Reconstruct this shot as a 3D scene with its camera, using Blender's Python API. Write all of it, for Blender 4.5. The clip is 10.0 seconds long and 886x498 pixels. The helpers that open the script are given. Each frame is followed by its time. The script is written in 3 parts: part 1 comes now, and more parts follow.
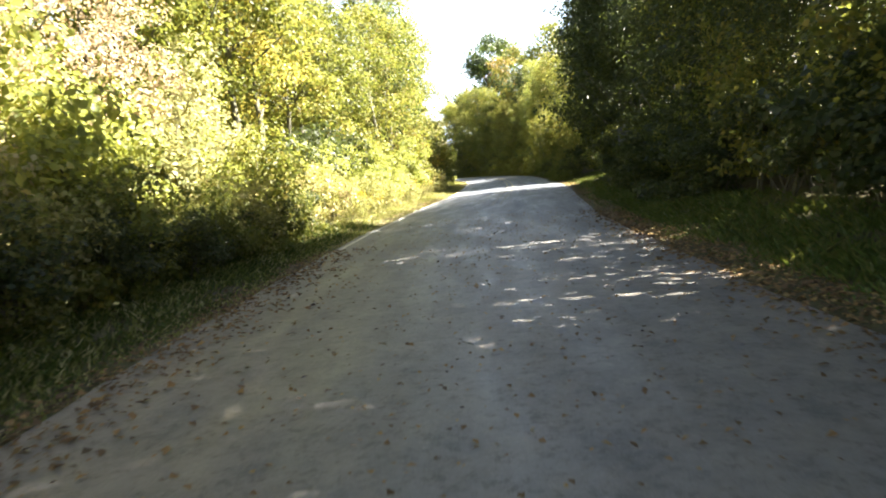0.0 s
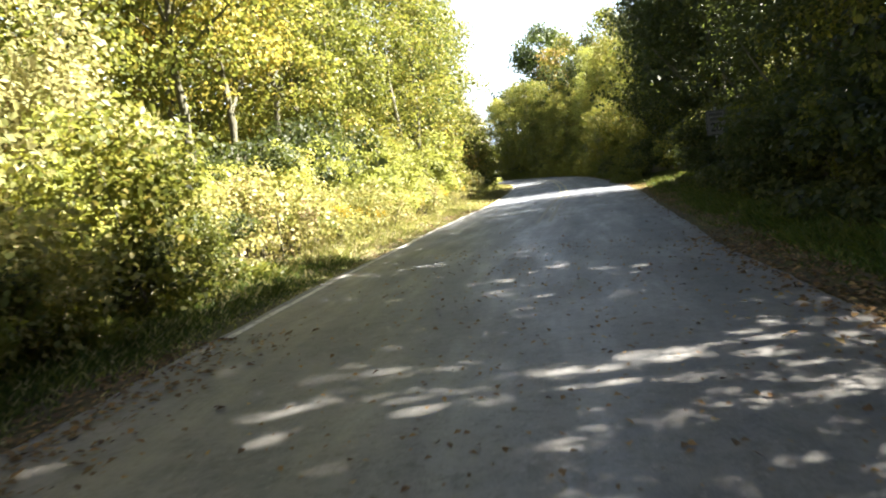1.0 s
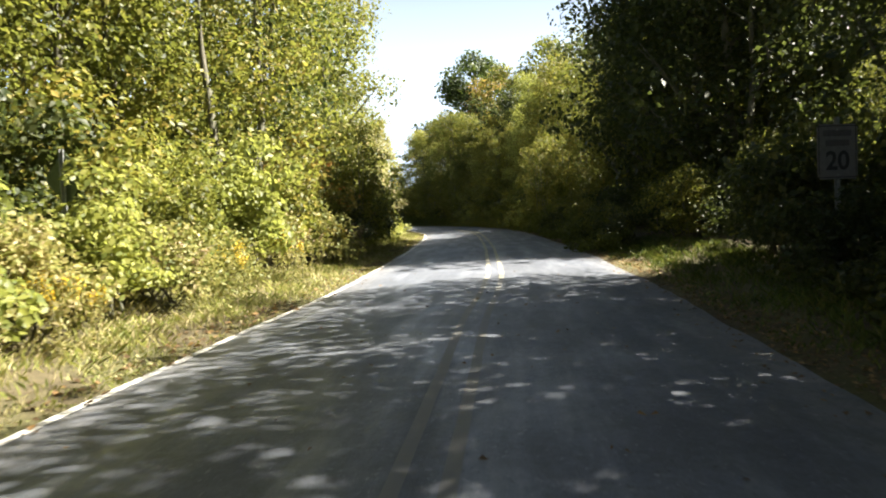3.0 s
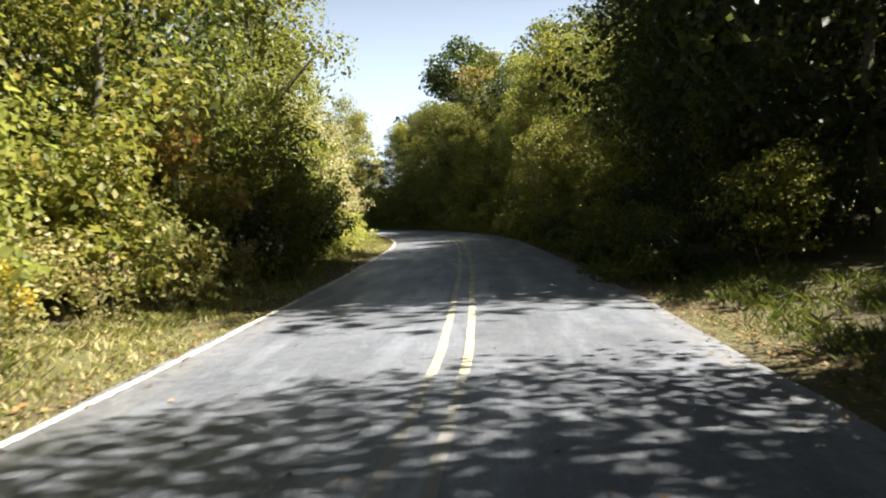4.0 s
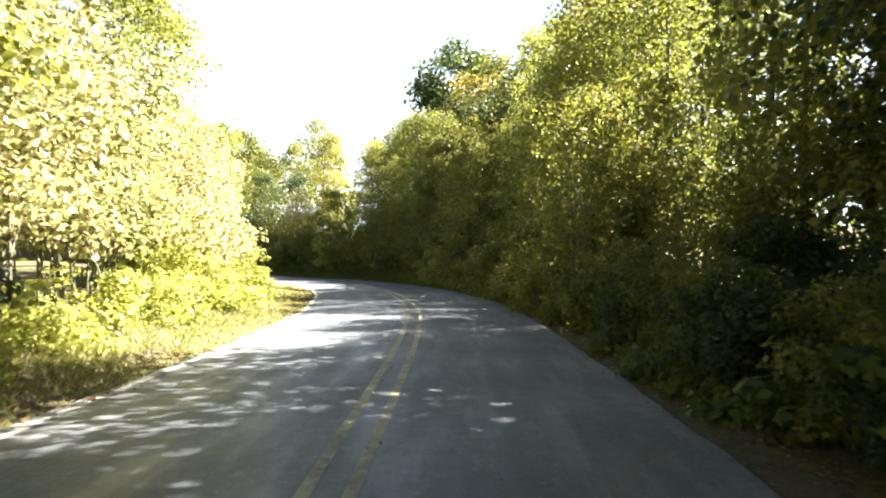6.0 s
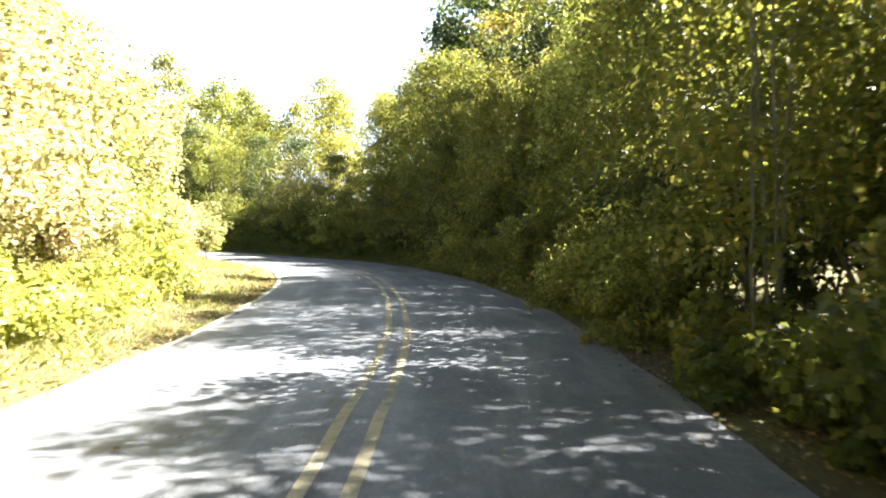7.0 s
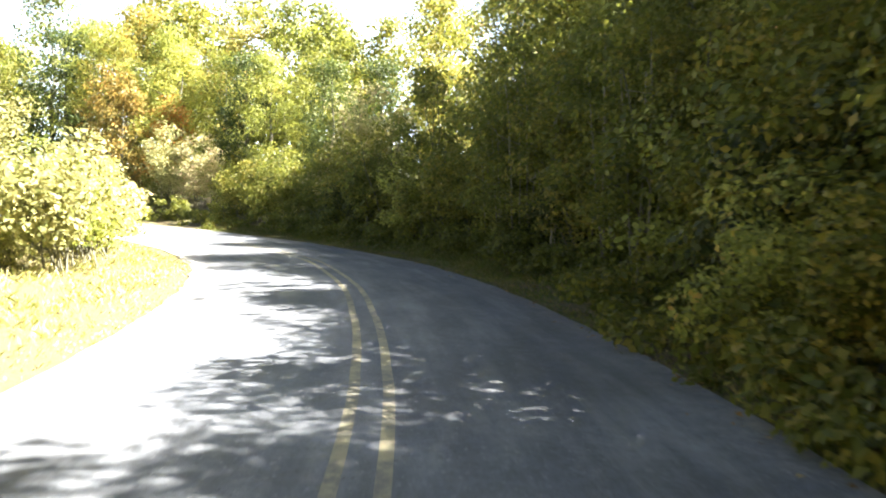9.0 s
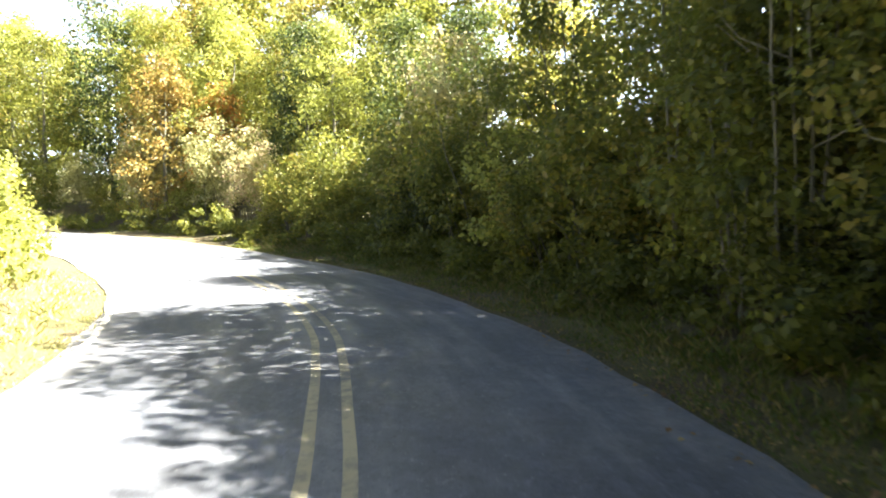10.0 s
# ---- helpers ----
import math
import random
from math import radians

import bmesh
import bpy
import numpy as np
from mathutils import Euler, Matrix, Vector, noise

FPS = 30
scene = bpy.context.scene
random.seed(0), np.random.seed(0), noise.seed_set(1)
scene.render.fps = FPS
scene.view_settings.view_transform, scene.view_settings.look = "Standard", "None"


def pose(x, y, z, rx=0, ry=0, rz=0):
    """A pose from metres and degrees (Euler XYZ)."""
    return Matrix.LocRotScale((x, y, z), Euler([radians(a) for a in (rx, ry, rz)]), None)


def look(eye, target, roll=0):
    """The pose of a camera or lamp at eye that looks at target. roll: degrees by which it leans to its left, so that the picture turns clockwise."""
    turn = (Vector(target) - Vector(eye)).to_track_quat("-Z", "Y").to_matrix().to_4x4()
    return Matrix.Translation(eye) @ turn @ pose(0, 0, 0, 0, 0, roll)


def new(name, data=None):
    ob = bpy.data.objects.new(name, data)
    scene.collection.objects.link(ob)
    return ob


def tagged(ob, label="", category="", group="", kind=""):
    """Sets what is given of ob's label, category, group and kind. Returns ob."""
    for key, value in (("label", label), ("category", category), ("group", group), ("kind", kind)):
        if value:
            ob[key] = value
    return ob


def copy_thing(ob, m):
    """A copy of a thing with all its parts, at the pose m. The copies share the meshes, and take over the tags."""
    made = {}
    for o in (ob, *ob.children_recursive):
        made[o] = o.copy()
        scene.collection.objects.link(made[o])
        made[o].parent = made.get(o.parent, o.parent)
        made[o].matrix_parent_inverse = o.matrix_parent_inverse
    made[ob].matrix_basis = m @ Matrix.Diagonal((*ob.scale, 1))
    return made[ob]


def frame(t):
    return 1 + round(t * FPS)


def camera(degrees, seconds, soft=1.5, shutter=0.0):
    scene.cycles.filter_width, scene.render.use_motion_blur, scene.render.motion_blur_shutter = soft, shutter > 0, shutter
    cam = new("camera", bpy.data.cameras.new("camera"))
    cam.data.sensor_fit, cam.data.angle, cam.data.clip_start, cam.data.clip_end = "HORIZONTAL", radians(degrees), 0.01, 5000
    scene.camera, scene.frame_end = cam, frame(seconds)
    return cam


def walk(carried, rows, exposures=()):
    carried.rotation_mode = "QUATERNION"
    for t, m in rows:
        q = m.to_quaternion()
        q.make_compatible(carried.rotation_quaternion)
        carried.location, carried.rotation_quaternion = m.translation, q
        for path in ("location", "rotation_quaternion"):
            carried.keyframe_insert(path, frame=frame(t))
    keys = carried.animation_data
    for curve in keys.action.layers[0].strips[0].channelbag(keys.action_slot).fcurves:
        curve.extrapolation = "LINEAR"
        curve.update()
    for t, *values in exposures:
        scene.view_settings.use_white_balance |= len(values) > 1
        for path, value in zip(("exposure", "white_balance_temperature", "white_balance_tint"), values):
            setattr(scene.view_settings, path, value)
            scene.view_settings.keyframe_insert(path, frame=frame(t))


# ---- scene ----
cam = camera(62.2, 10.0, soft=1.9, shutter=0.14)
PATH = [          # seconds, eye, degrees: yaw, pitch, lean to the left
    (0.0, -0.000, 0.000, 1.298, 0.60, -6.23, -5.61),
    (0.5, 0.326, 3.399, 1.286, 2.30, -6.03, -5.70),
    (1.0, 0.585, 6.717, 1.250, 4.69, -5.63, -6.85),
    (1.5, 0.732, 9.719, 1.247, 3.72, -5.99, -6.57),
    (2.0, 0.994, 13.039, 1.260, 3.14, -5.13, -5.59),
    (2.5, 1.316, 16.471, 1.266, -0.02, -4.50, -3.87),
    (3.0, 1.667, 19.917, 1.282, -1.53, -2.96, -2.45),
    (4.5, 3.241, 31.152, 1.325, -2.54, -2.93, -2.69),
    (5.0, 3.703, 35.066, 1.288, -3.03, -2.08, -3.13),
    (5.5, 4.106, 39.039, 1.290, -3.20, 1.08, -1.16),
    (7.0, 4.955, 51.499, 1.313, -0.29, -1.24, -0.10),
    (7.5, 5.029, 56.181, 1.292, 1.79, -2.09, -0.56),
    (8.0, 4.810, 60.961, 1.299, 3.27, -3.24, -0.33),
    (8.5, 4.481, 65.368, 1.352, 4.87, -2.77, 0.61),
    (9.0, 3.808, 70.269, 1.399, 10.09, -3.38, 0.47),
    (9.5, 2.781, 74.973, 1.471, 13.62, -4.05, -0.00),
    (10.0, 1.495, 79.514, 1.492, 17.73, -3.38, -1.35),
]
walk(cam, [(t, pose(x, y, z, 0, 0, yaw) @ pose(0, 0, 0, 90 + pitch) @ pose(0, 0, 0, 0, 0, lean)) for t, x, y, z, yaw, pitch, lean in PATH],
     exposures=[(0.0, 3.55), (0.5, 3.5), (1.0, 3.2), (1.5, 2.75), (3.0, 2.45), (4.5, 1.9), (5.0, 2.95), (5.5, 3.3), (7.0, 3.6), (8.0, 3.72), (10.0, 3.75)])

# ---- sun, sky ----
SUN_EL, SUN_AZ = 45.0, 6.0          # degrees; azimuth from +x towards +y
world = bpy.data.worlds.new("sky")
scene.world = world
world.use_nodes = True
wn = world.node_tree
sky = wn.nodes.new("ShaderNodeTexSky")
sky.sky_type, sky.sun_disc = "NISHITA", False
sky.sun_elevation, sky.sun_rotation = radians(SUN_EL), radians(90 - SUN_AZ)
sky.air_density, sky.dust_density, sky.ozone_density = 1.0, 2.0, 1.6
wn.nodes["Background"].inputs[1].default_value = 0.0125
where = wn.nodes.new("ShaderNodeTexCoord")          # whitish haze that thickens towards the horizon
height = wn.nodes.new("ShaderNodeSeparateXYZ")
wn.links.new(where.outputs["Generated"], height.inputs[0])
thick = wn.nodes.new("ShaderNodeMapRange")
thick.inputs["From Min"].default_value, thick.inputs["From Max"].default_value = 0.44, 0.08
wn.links.new(height.outputs[2], thick.inputs["Value"])
haze = wn.nodes.new("ShaderNodeMix")
haze.data_type, haze.blend_type = "RGBA", "ADD"
haze.inputs[7].default_value = (20.0, 23.5, 28.0, 1)
wn.links.new(thick.outputs[0], haze.inputs[0])
wn.links.new(sky.outputs[0], haze.inputs[6])
wn.links.new(haze.outputs[2], wn.nodes["Background"].inputs[0])
sun_data = bpy.data.lights.new("sun", "SUN")
sun_data.energy, sun_data.angle, sun_data.color = 5.0, radians(0.53), (1.0, 0.935, 0.80)
sun = new("sun", sun_data)
ce, se = math.cos(radians(SUN_EL)), math.sin(radians(SUN_EL))
sun_way = Vector((ce * math.cos(radians(SUN_AZ)), ce * math.sin(radians(SUN_AZ)), se))
sun.matrix_world = look(sun_way * 60, (0, 0, 0))


# ---- materials ----
def node_tree(name):
    m = bpy.data.materials.new(name)
    m.use_nodes = True
    nt = m.node_tree
    return m, nt, nt.nodes["Principled BSDF"], nt.nodes["Material Output"]


def add(nt, kind, **values):
    n = nt.nodes.new(kind)
    for k, v in values.items():
        if k in n.inputs:
            n.inputs[k].default_value = v
    return n


def ramp(nt, source, stops):
    r = nt.nodes.new("ShaderNodeValToRGB")
    el = r.color_ramp.elements
    while len(el) < len(stops):
        el.new(0.5)
    for e, (p, c) in zip(el, stops):
        e.position, e.color = p, (*c, 1)
    nt.links.new(source, r.inputs[0])
    return r.outputs[0]


def noise_of(nt, coords, scale, detail=4, rough=0.55):
    n = add(nt, "ShaderNodeTexNoise", Scale=scale, Detail=detail, Roughness=rough)
    nt.links.new(coords, n.inputs["Vector"])
    return n.outputs[0]


def mix(nt, fac, a, b, blend="MIX"):
    n = nt.nodes.new("ShaderNodeMix")
    n.data_type, n.blend_type = "RGBA", blend
    for sock, v in ((n.inputs[0], fac), (n.inputs[6], a), (n.inputs[7], b)):
        if isinstance(v, (int, float)):
            sock.default_value = v
        elif isinstance(v, tuple):
            sock.default_value = (*v, 1)
        else:
            nt.links.new(v, sock)
    return n.outputs[2]


def bump(nt, height, strength, distance, bsdf):
    b = add(nt, "ShaderNodeBump", Strength=strength, Distance=distance)
    nt.links.new(height, b.inputs["Height"])
    nt.links.new(b.outputs[0], bsdf.inputs["Normal"])


def leaf_material(name, stops, through_colour=(0.32, 0.40, 0.05), thin=0.42, gloss=0.5):
    """Leaves: colour by leaf, a larger drift of colour through the crown, light shining through."""
    m, nt, bsdf, out = node_tree(name)
    geo = nt.nodes.new("ShaderNodeNewGeometry")
    tc = nt.nodes.new("ShaderNodeTexCoord")
    drift = noise_of(nt, tc.outputs["Object"], 0.45, 3)
    info = nt.nodes.new("ShaderNodeObjectInfo")
    s = nt.nodes.new("ShaderNodeMath")
    s.operation = "MULTIPLY_ADD"
    nt.links.new(geo.outputs["Random Per Island"], s.inputs[0])
    s.inputs[1].default_value = 0.68
    s2 = nt.nodes.new("ShaderNodeMath")
    s2.operation = "MULTIPLY_ADD"
    nt.links.new(drift, s2.inputs[0])
    s2.inputs[1].default_value = 0.55
    s3 = nt.nodes.new("ShaderNodeMath")
    s3.operation = "MULTIPLY_ADD"
    nt.links.new(info.outputs["Random"], s3.inputs[0])
    s3.inputs[1].default_value, s3.inputs[2].default_value = 0.42, -0.29
    nt.links.new(s3.outputs[0], s2.inputs[2])
    nt.links.new(s2.outputs[0], s.inputs[2])
    col = ramp(nt, s.outputs[0], stops)
    nt.links.new(col, bsdf.inputs["Base Color"])
    bsdf.inputs["Roughness"].default_value = gloss
    bsdf.inputs["Specular IOR Level"].default_value = 0.4
    tr = nt.nodes.new("ShaderNodeBsdfTranslucent")
    bright = mix(nt, 0.5, col, through_colour, "MIX")
    nt.links.new(bright, tr.inputs[0])
    ms = nt.nodes.new("ShaderNodeMixShader")
    ms.inputs[0].default_value = thin
    nt.links.new(bsdf.outputs[0], ms.inputs[1])
    nt.links.new(tr.outputs[0], ms.inputs[2])
    nt.links.new(ms.outputs[0], out.inputs[0])
    return m


leaf_green = leaf_material("leaf_green", [(0.05, (0.027, 0.042, 0.008)), (0.45, (0.082, 0.098, 0.015)), (0.75, (0.175, 0.168, 0.028)), (1.0, (0.31, 0.23, 0.045))], (0.40, 0.43, 0.08), 0.42)
leaf_yellow = leaf_material("leaf_yellow", [(0.05, (0.055, 0.080, 0.018)), (0.4, (0.170, 0.200, 0.050)), (0.7, (0.31, 0.325, 0.08)), (0.93, (0.46, 0.42, 0.10)), (1.0, (0.47, 0.27, 0.06))], (0.56, 0.58, 0.12), 0.48)
leaf_gold = leaf_material("leaf_gold", [(0.05, (0.085, 0.09, 0.018)), (0.4, (0.23, 0.21, 0.045)), (0.7, (0.40, 0.33, 0.07)), (0.93, (0.52, 0.39, 0.09)), (1.0, (0.50, 0.25, 0.05))], (0.62, 0.54, 0.10), 0.46)
# the oak's own dark green; on the "shade" trees it stands for shade
leaf_oak_and_shade = leaf_material("leaf_oak_and_shade", [(0.1, (0.018, 0.034, 0.009)), (0.5, (0.040, 0.064, 0.016)), (0.85, (0.085, 0.105, 0.026)), (1.0, (0.20, 0.17, 0.05))], (0.20, 0.26, 0.05), 0.3)
leaf_lime = leaf_material("leaf_lime", [(0.1, (0.075, 0.10, 0.022)), (0.5, (0.20, 0.215, 0.05)), (0.85, (0.33, 0.32, 0.085)), (1.0, (0.43, 0.37, 0.10))], (0.53, 0.57, 0.12), 0.45)
leaf_pale = leaf_material("leaf_pale", [(0.1, (0.10, 0.12, 0.035)), (0.45, (0.25, 0.25, 0.10)), (0.75, (0.40, 0.37, 0.19)), (0.95, (0.50, 0.42, 0.27)), (1.0, (0.50, 0.33, 0.24))], (0.58, 0.52, 0.21), 0.43)
leaf_tan = leaf_material("leaf_tan", [(0.1, (0.22, 0.17, 0.09)), (0.5, (0.44, 0.34, 0.21)), (1.0, (0.60, 0.48, 0.34))], (0.6, 0.46, 0.3), 0.4)
leaf_orange = leaf_material("leaf_orange", [(0.1, (0.07, 0.10, 0.02)), (0.5, (0.16, 0.16, 0.04)), (0.72, (0.33, 0.28, 0.07)), (0.94, (0.44, 0.27, 0.06)), (1.0, (0.38, 0.15, 0.04))], (0.46, 0.38, 0.08), 0.4)
# part of the wood's shade is put into this lowered leaf colour
leaf_shade_dark = leaf_material("leaf_shade_dark", [(0.1, (0.014, 0.024, 0.006)), (0.5, (0.030, 0.043, 0.011)), (0.85, (0.062, 0.070, 0.018)), (1.0, (0.14, 0.13, 0.04))], (0.19, 0.23, 0.05), 0.36, 0.5)
leaf_weed = leaf_material("leaf_weed", [(0.1, (0.09, 0.12, 0.025)), (0.45, (0.19, 0.20, 0.05)), (0.75, (0.32, 0.29, 0.11)), (1.0, (0.42, 0.34, 0.19))], (0.48, 0.425, 0.13), 0.42)
leaf_dry = leaf_material("leaf_dry", [(0.0, (0.06, 0.038, 0.02)), (0.4, (0.16, 0.095, 0.042)), (0.7, (0.30, 0.18, 0.07)), (1.0, (0.55, 0.42, 0.18))], (0.4, 0.26, 0.06), 0.15, 0.6)
leaf_rust = leaf_material("leaf_rust", [(0.1, (0.07, 0.08, 0.022)), (0.5, (0.24, 0.17, 0.045)), (0.85, (0.42, 0.22, 0.05)), (1.0, (0.45, 0.14, 0.03))], (0.42, 0.32, 0.07), 0.4)
grass_mat = leaf_material("grass_blade", [(0.1, (0.10, 0.14, 0.025)), (0.5, (0.24, 0.26, 0.06)), (0.8, (0.44, 0.39, 0.19)), (1.0, (0.58, 0.48, 0.30))], (0.36, 0.38, 0.08))
grass_green = leaf_material("grass_blade_green", [(0.1, (0.035, 0.065, 0.010)), (0.5, (0.08, 0.13, 0.020)), (0.85, (0.17, 0.16, 0.045)), (1.0, (0.28, 0.22, 0.10))], (0.22, 0.24, 0.04), 0.25)


def bark_material(name, dark, light):
    m, nt, bsdf, out = node_tree(name)
    tc = nt.nodes.new("ShaderNodeTexCoord")
    mp = add(nt, "ShaderNodeMapping", Scale=(9.0, 9.0, 1.4))
    nt.links.new(tc.outputs["Object"], mp.inputs[0])
    n = noise_of(nt, mp.outputs[0], 2.2, 6, 0.65)
    n2 = noise_of(nt, tc.outputs["Object"], 1.3, 3)
    c = ramp(nt, n, [(0.3, dark), (0.7, light)])
    c = mix(nt, n2, c, (0.09, 0.10, 0.06))
    nt.links.new(c, bsdf.inputs["Base Color"])
    bsdf.inputs["Roughness"].default_value = 0.9
    bump(nt, n, 0.8, 0.03, bsdf)
    return m


bark = bark_material("bark_grey", (0.05, 0.04, 0.03), (0.22, 0.19, 0.15))
bark_pale = bark_material("bark_pale", (0.16, 0.14, 0.11), (0.42, 0.38, 0.32))


def asphalt_material():
    m, nt, bsdf, out = node_tree("worn_asphalt")
    tc = nt.nodes.new("ShaderNodeTexCoord")
    P = tc.outputs["Object"]
    uv = tc.outputs["UV"]                      # u: metres across, v: metres along
    sep = nt.nodes.new("ShaderNodeSeparateXYZ")
    nt.links.new(uv, sep.inputs[0])
    fine = noise_of(nt, P, 90, 3, 0.7)
    grit = noise_of(nt, P, 22, 4, 0.7)
    patch = noise_of(nt, P, 0.8, 5, 0.6)
    mp = add(nt, "ShaderNodeMapping", Scale=(1.5, 0.22, 1))
    nt.links.new(uv, mp.inputs[0])
    streak = noise_of(nt, mp.outputs[0], 1.6, 5, 0.6)
    base = ramp(nt, grit, [(0.25, (0.040, 0.043, 0.047)), (0.75, (0.116, 0.122, 0.130))])
    base = mix(nt, ramp(nt, patch, [(0.42, (0, 0, 0)), (0.75, (0.55, 0.55, 0.55))]), base, (0.17, 0.168, 0.16))
    base = mix(nt, ramp(nt, streak, [(0.50, (0, 0, 0)), (0.74, (0.6, 0.6, 0.6))]), base, (0.26, 0.255, 0.245))
    mid = nt.nodes.new("ShaderNodeMath")           # a paler, worn band along the middle
    mid.operation = "ABSOLUTE"
    nt.links.new(sep.outputs[0], mid.inputs[0])
    band = mix(nt, 1.0, ramp(nt, mid.outputs[0], [(0.15, (0.5, 0.5, 0.5)), (0.75, (0, 0, 0))]), ramp(nt, streak, [(0.35, (0.2, 0.2, 0.2)), (0.6, (1, 1, 1))]), "MULTIPLY")
    base = mix(nt, band, base, (0.22, 0.218, 0.212))
    side = nt.nodes.new("ShaderNodeMath")          # soil and grit washed over the edges
    side.operation = "MULTIPLY"
    side.inputs[1].default_value = 1 / 3
    nt.links.new(mid.outputs[0], side.inputs[0])
    dirt = mix(nt, 1.0, ramp(nt, side.outputs[0], [(0.66, (0, 0, 0)), (0.82, (1, 1, 1))]), ramp(nt, noise_of(nt, P, 4.5, 6, 0.8), [(0.40, (0, 0, 0)), (0.60, (0.9, 0.9, 0.9))]), "MULTIPLY")
    base = mix(nt, dirt, base, (0.19, 0.17, 0.14))
    blotch = noise_of(nt, P, 0.45, 4, 0.6)
    base = mix(nt, 1.0, base, ramp(nt, blotch, [(0.35, (0.72, 0.72, 0.72)), (0.65, (1.25, 1.25, 1.24))]), "MULTIPLY")
    mottle = noise_of(nt, P, 6.5, 3, 0.7)
    base = mix(nt, 0.55, base, ramp(nt, mottle, [(0.3, (0.55, 0.55, 0.55)), (0.7, (1.35, 1.34, 1.32))]), "MULTIPLY")
    speck = noise_of(nt, P, 30, 2, 0.5)
    base = mix(nt, ramp(nt, speck, [(0.66, (0, 0, 0)), (0.72, (0.7, 0.7, 0.7))]), base, (0.32, 0.30, 0.26))
    base = mix(nt, ramp(nt, speck, [(0.30, (0.7, 0.7, 0.7)), (0.35, (0, 0, 0))]), base, (0.03, 0.028, 0.025))
    start = add(nt, "ShaderNodeMapRange", **{"From Min": 21.0, "From Max": 6.0})      # the first stretch lies under dust and leaf crumbs
    nt.links.new(sep.outputs[1], start.inputs["Value"])
    dusty = mix(nt, 1.0, start.outputs[0], ramp(nt, noise_of(nt, P, 2.6, 6, 0.85), [(0.32, (0.1, 0.1, 0.1)), (0.62, (0.85, 0.85, 0.85))]), "MULTIPLY")
    base = mix(nt, dusty, base, (0.27, 0.245, 0.21))
    crumbs = mix(nt, 1.0, start.outputs[0], ramp(nt, noise_of(nt, P, 13, 3, 0.8), [(0.34, (0.6, 0.6, 0.6)), (0.46, (0, 0, 0))]), "MULTIPLY")
    base = mix(nt, crumbs, base, (0.060, 0.048, 0.036))
    base = mix(nt, 1.0, base, mix(nt, start.outputs[0], (1.24, 1.36, 1.70), (1.26, 1.24, 1.26)), "MULTIPLY")
    base = mix(nt, 0.3, base, ramp(nt, fine, [(0.3, (0.03, 0.03, 0.032)), (0.7, (0.25, 0.245, 0.24))]))
    nt.links.new(base, bsdf.inputs["Base Color"])
    rgh = ramp(nt, streak, [(0.3, (0.66, 0.66, 0.66)), (0.7, (0.42, 0.42, 0.42))])
    nt.links.new(rgh, bsdf.inputs["Roughness"])
    bsdf.inputs["Specular IOR Level"].default_value = 0.45
    bump(nt, mix(nt, 0.5, fine, grit), 0.35, 0.01, bsdf)
    return m


def paint_material(name, colour, worn):
    """Road paint, worn through to the asphalt."""
    m, nt, bsdf, out = node_tree(name)
    tc = nt.nodes.new("ShaderNodeTexCoord")
    n = noise_of(nt, tc.outputs["Object"], 9, 6, 0.7)
    n2 = noise_of(nt, tc.outputs["Object"], 0.9, 3)
    c = ramp(nt, mix(nt, 0.4, n, n2), [(worn - 0.06, (0.2, 0.198, 0.192)), (worn + 0.08, colour)])
    nt.links.new(c, bsdf.inputs["Base Color"])
    bsdf.inputs["Roughness"].default_value = 0.7
    bump(nt, n, 0.2, 0.004, bsdf)
    return m


def ground_material():
    m, nt, bsdf, out = node_tree("verge_and_forest_floor")
    tc = nt.nodes.new("ShaderNodeTexCoord")
    P = tc.outputs["Object"]
    a = noise_of(nt, P, 0.6, 5, 0.6)
    b = noise_of(nt, P, 7, 5, 0.65)
    c = noise_of(nt, P, 40, 3, 0.7)
    soil = ramp(nt, b, [(0.3, (0.035, 0.027, 0.017)), (0.7, (0.12, 0.09, 0.05))])
    grass = ramp(nt, b, [(0.3, (0.04, 0.055, 0.014)), (0.7, (0.14, 0.14, 0.042))])
    col = mix(nt, ramp(nt, a, [(0.42, (0, 0, 0)), (0.58, (1, 1, 1))]), soil, grass)
    col = mix(nt, 0.4, col, ramp(nt, c, [(0.35, (0.035, 0.032, 0.015)), (0.7, (0.24, 0.19, 0.08))]))
    nt.links.new(col, bsdf.inputs["Base Color"])
    bsdf.inputs["Roughness"].default_value = 0.95
    bump(nt, mix(nt, 0.5, b, c), 0.9, 0.06, bsdf)
    return m


def plain_material(name, colour, rough=0.5, metal=0.0):
    m, nt, bsdf, out = node_tree(name)
    tc = nt.nodes.new("ShaderNodeTexCoord")
    n = noise_of(nt, tc.outputs["Object"], 14, 5, 0.6)
    dark = tuple(v * 0.72 for v in colour)
    nt.links.new(ramp(nt, n, [(0.3, dark), (0.65, colour)]), bsdf.inputs["Base Color"])
    bsdf.inputs["Roughness"].default_value, bsdf.inputs["Metallic"].default_value = rough, metal
    return m


asphalt = asphalt_material()
yellow_paint = paint_material("yellow_paint", (0.45, 0.41, 0.28), 0.47)
yellow_faded = paint_material("yellow_paint_faded", (0.26, 0.255, 0.235), 0.58)
white_paint = paint_material("white_paint", (0.74, 0.72, 0.67), 0.47)
flower_yellow = leaf_material("flower_yellow", [(0.1, (0.45, 0.30, 0.02)), (1.0, (0.65, 0.48, 0.04))], (0.6, 0.45, 0.03), 0.2)
seed_brown = leaf_material("seed_head_brown", [(0.1, (0.16, 0.10, 0.05)), (1.0, (0.38, 0.28, 0.16))], (0.3, 0.2, 0.1), 0.15)
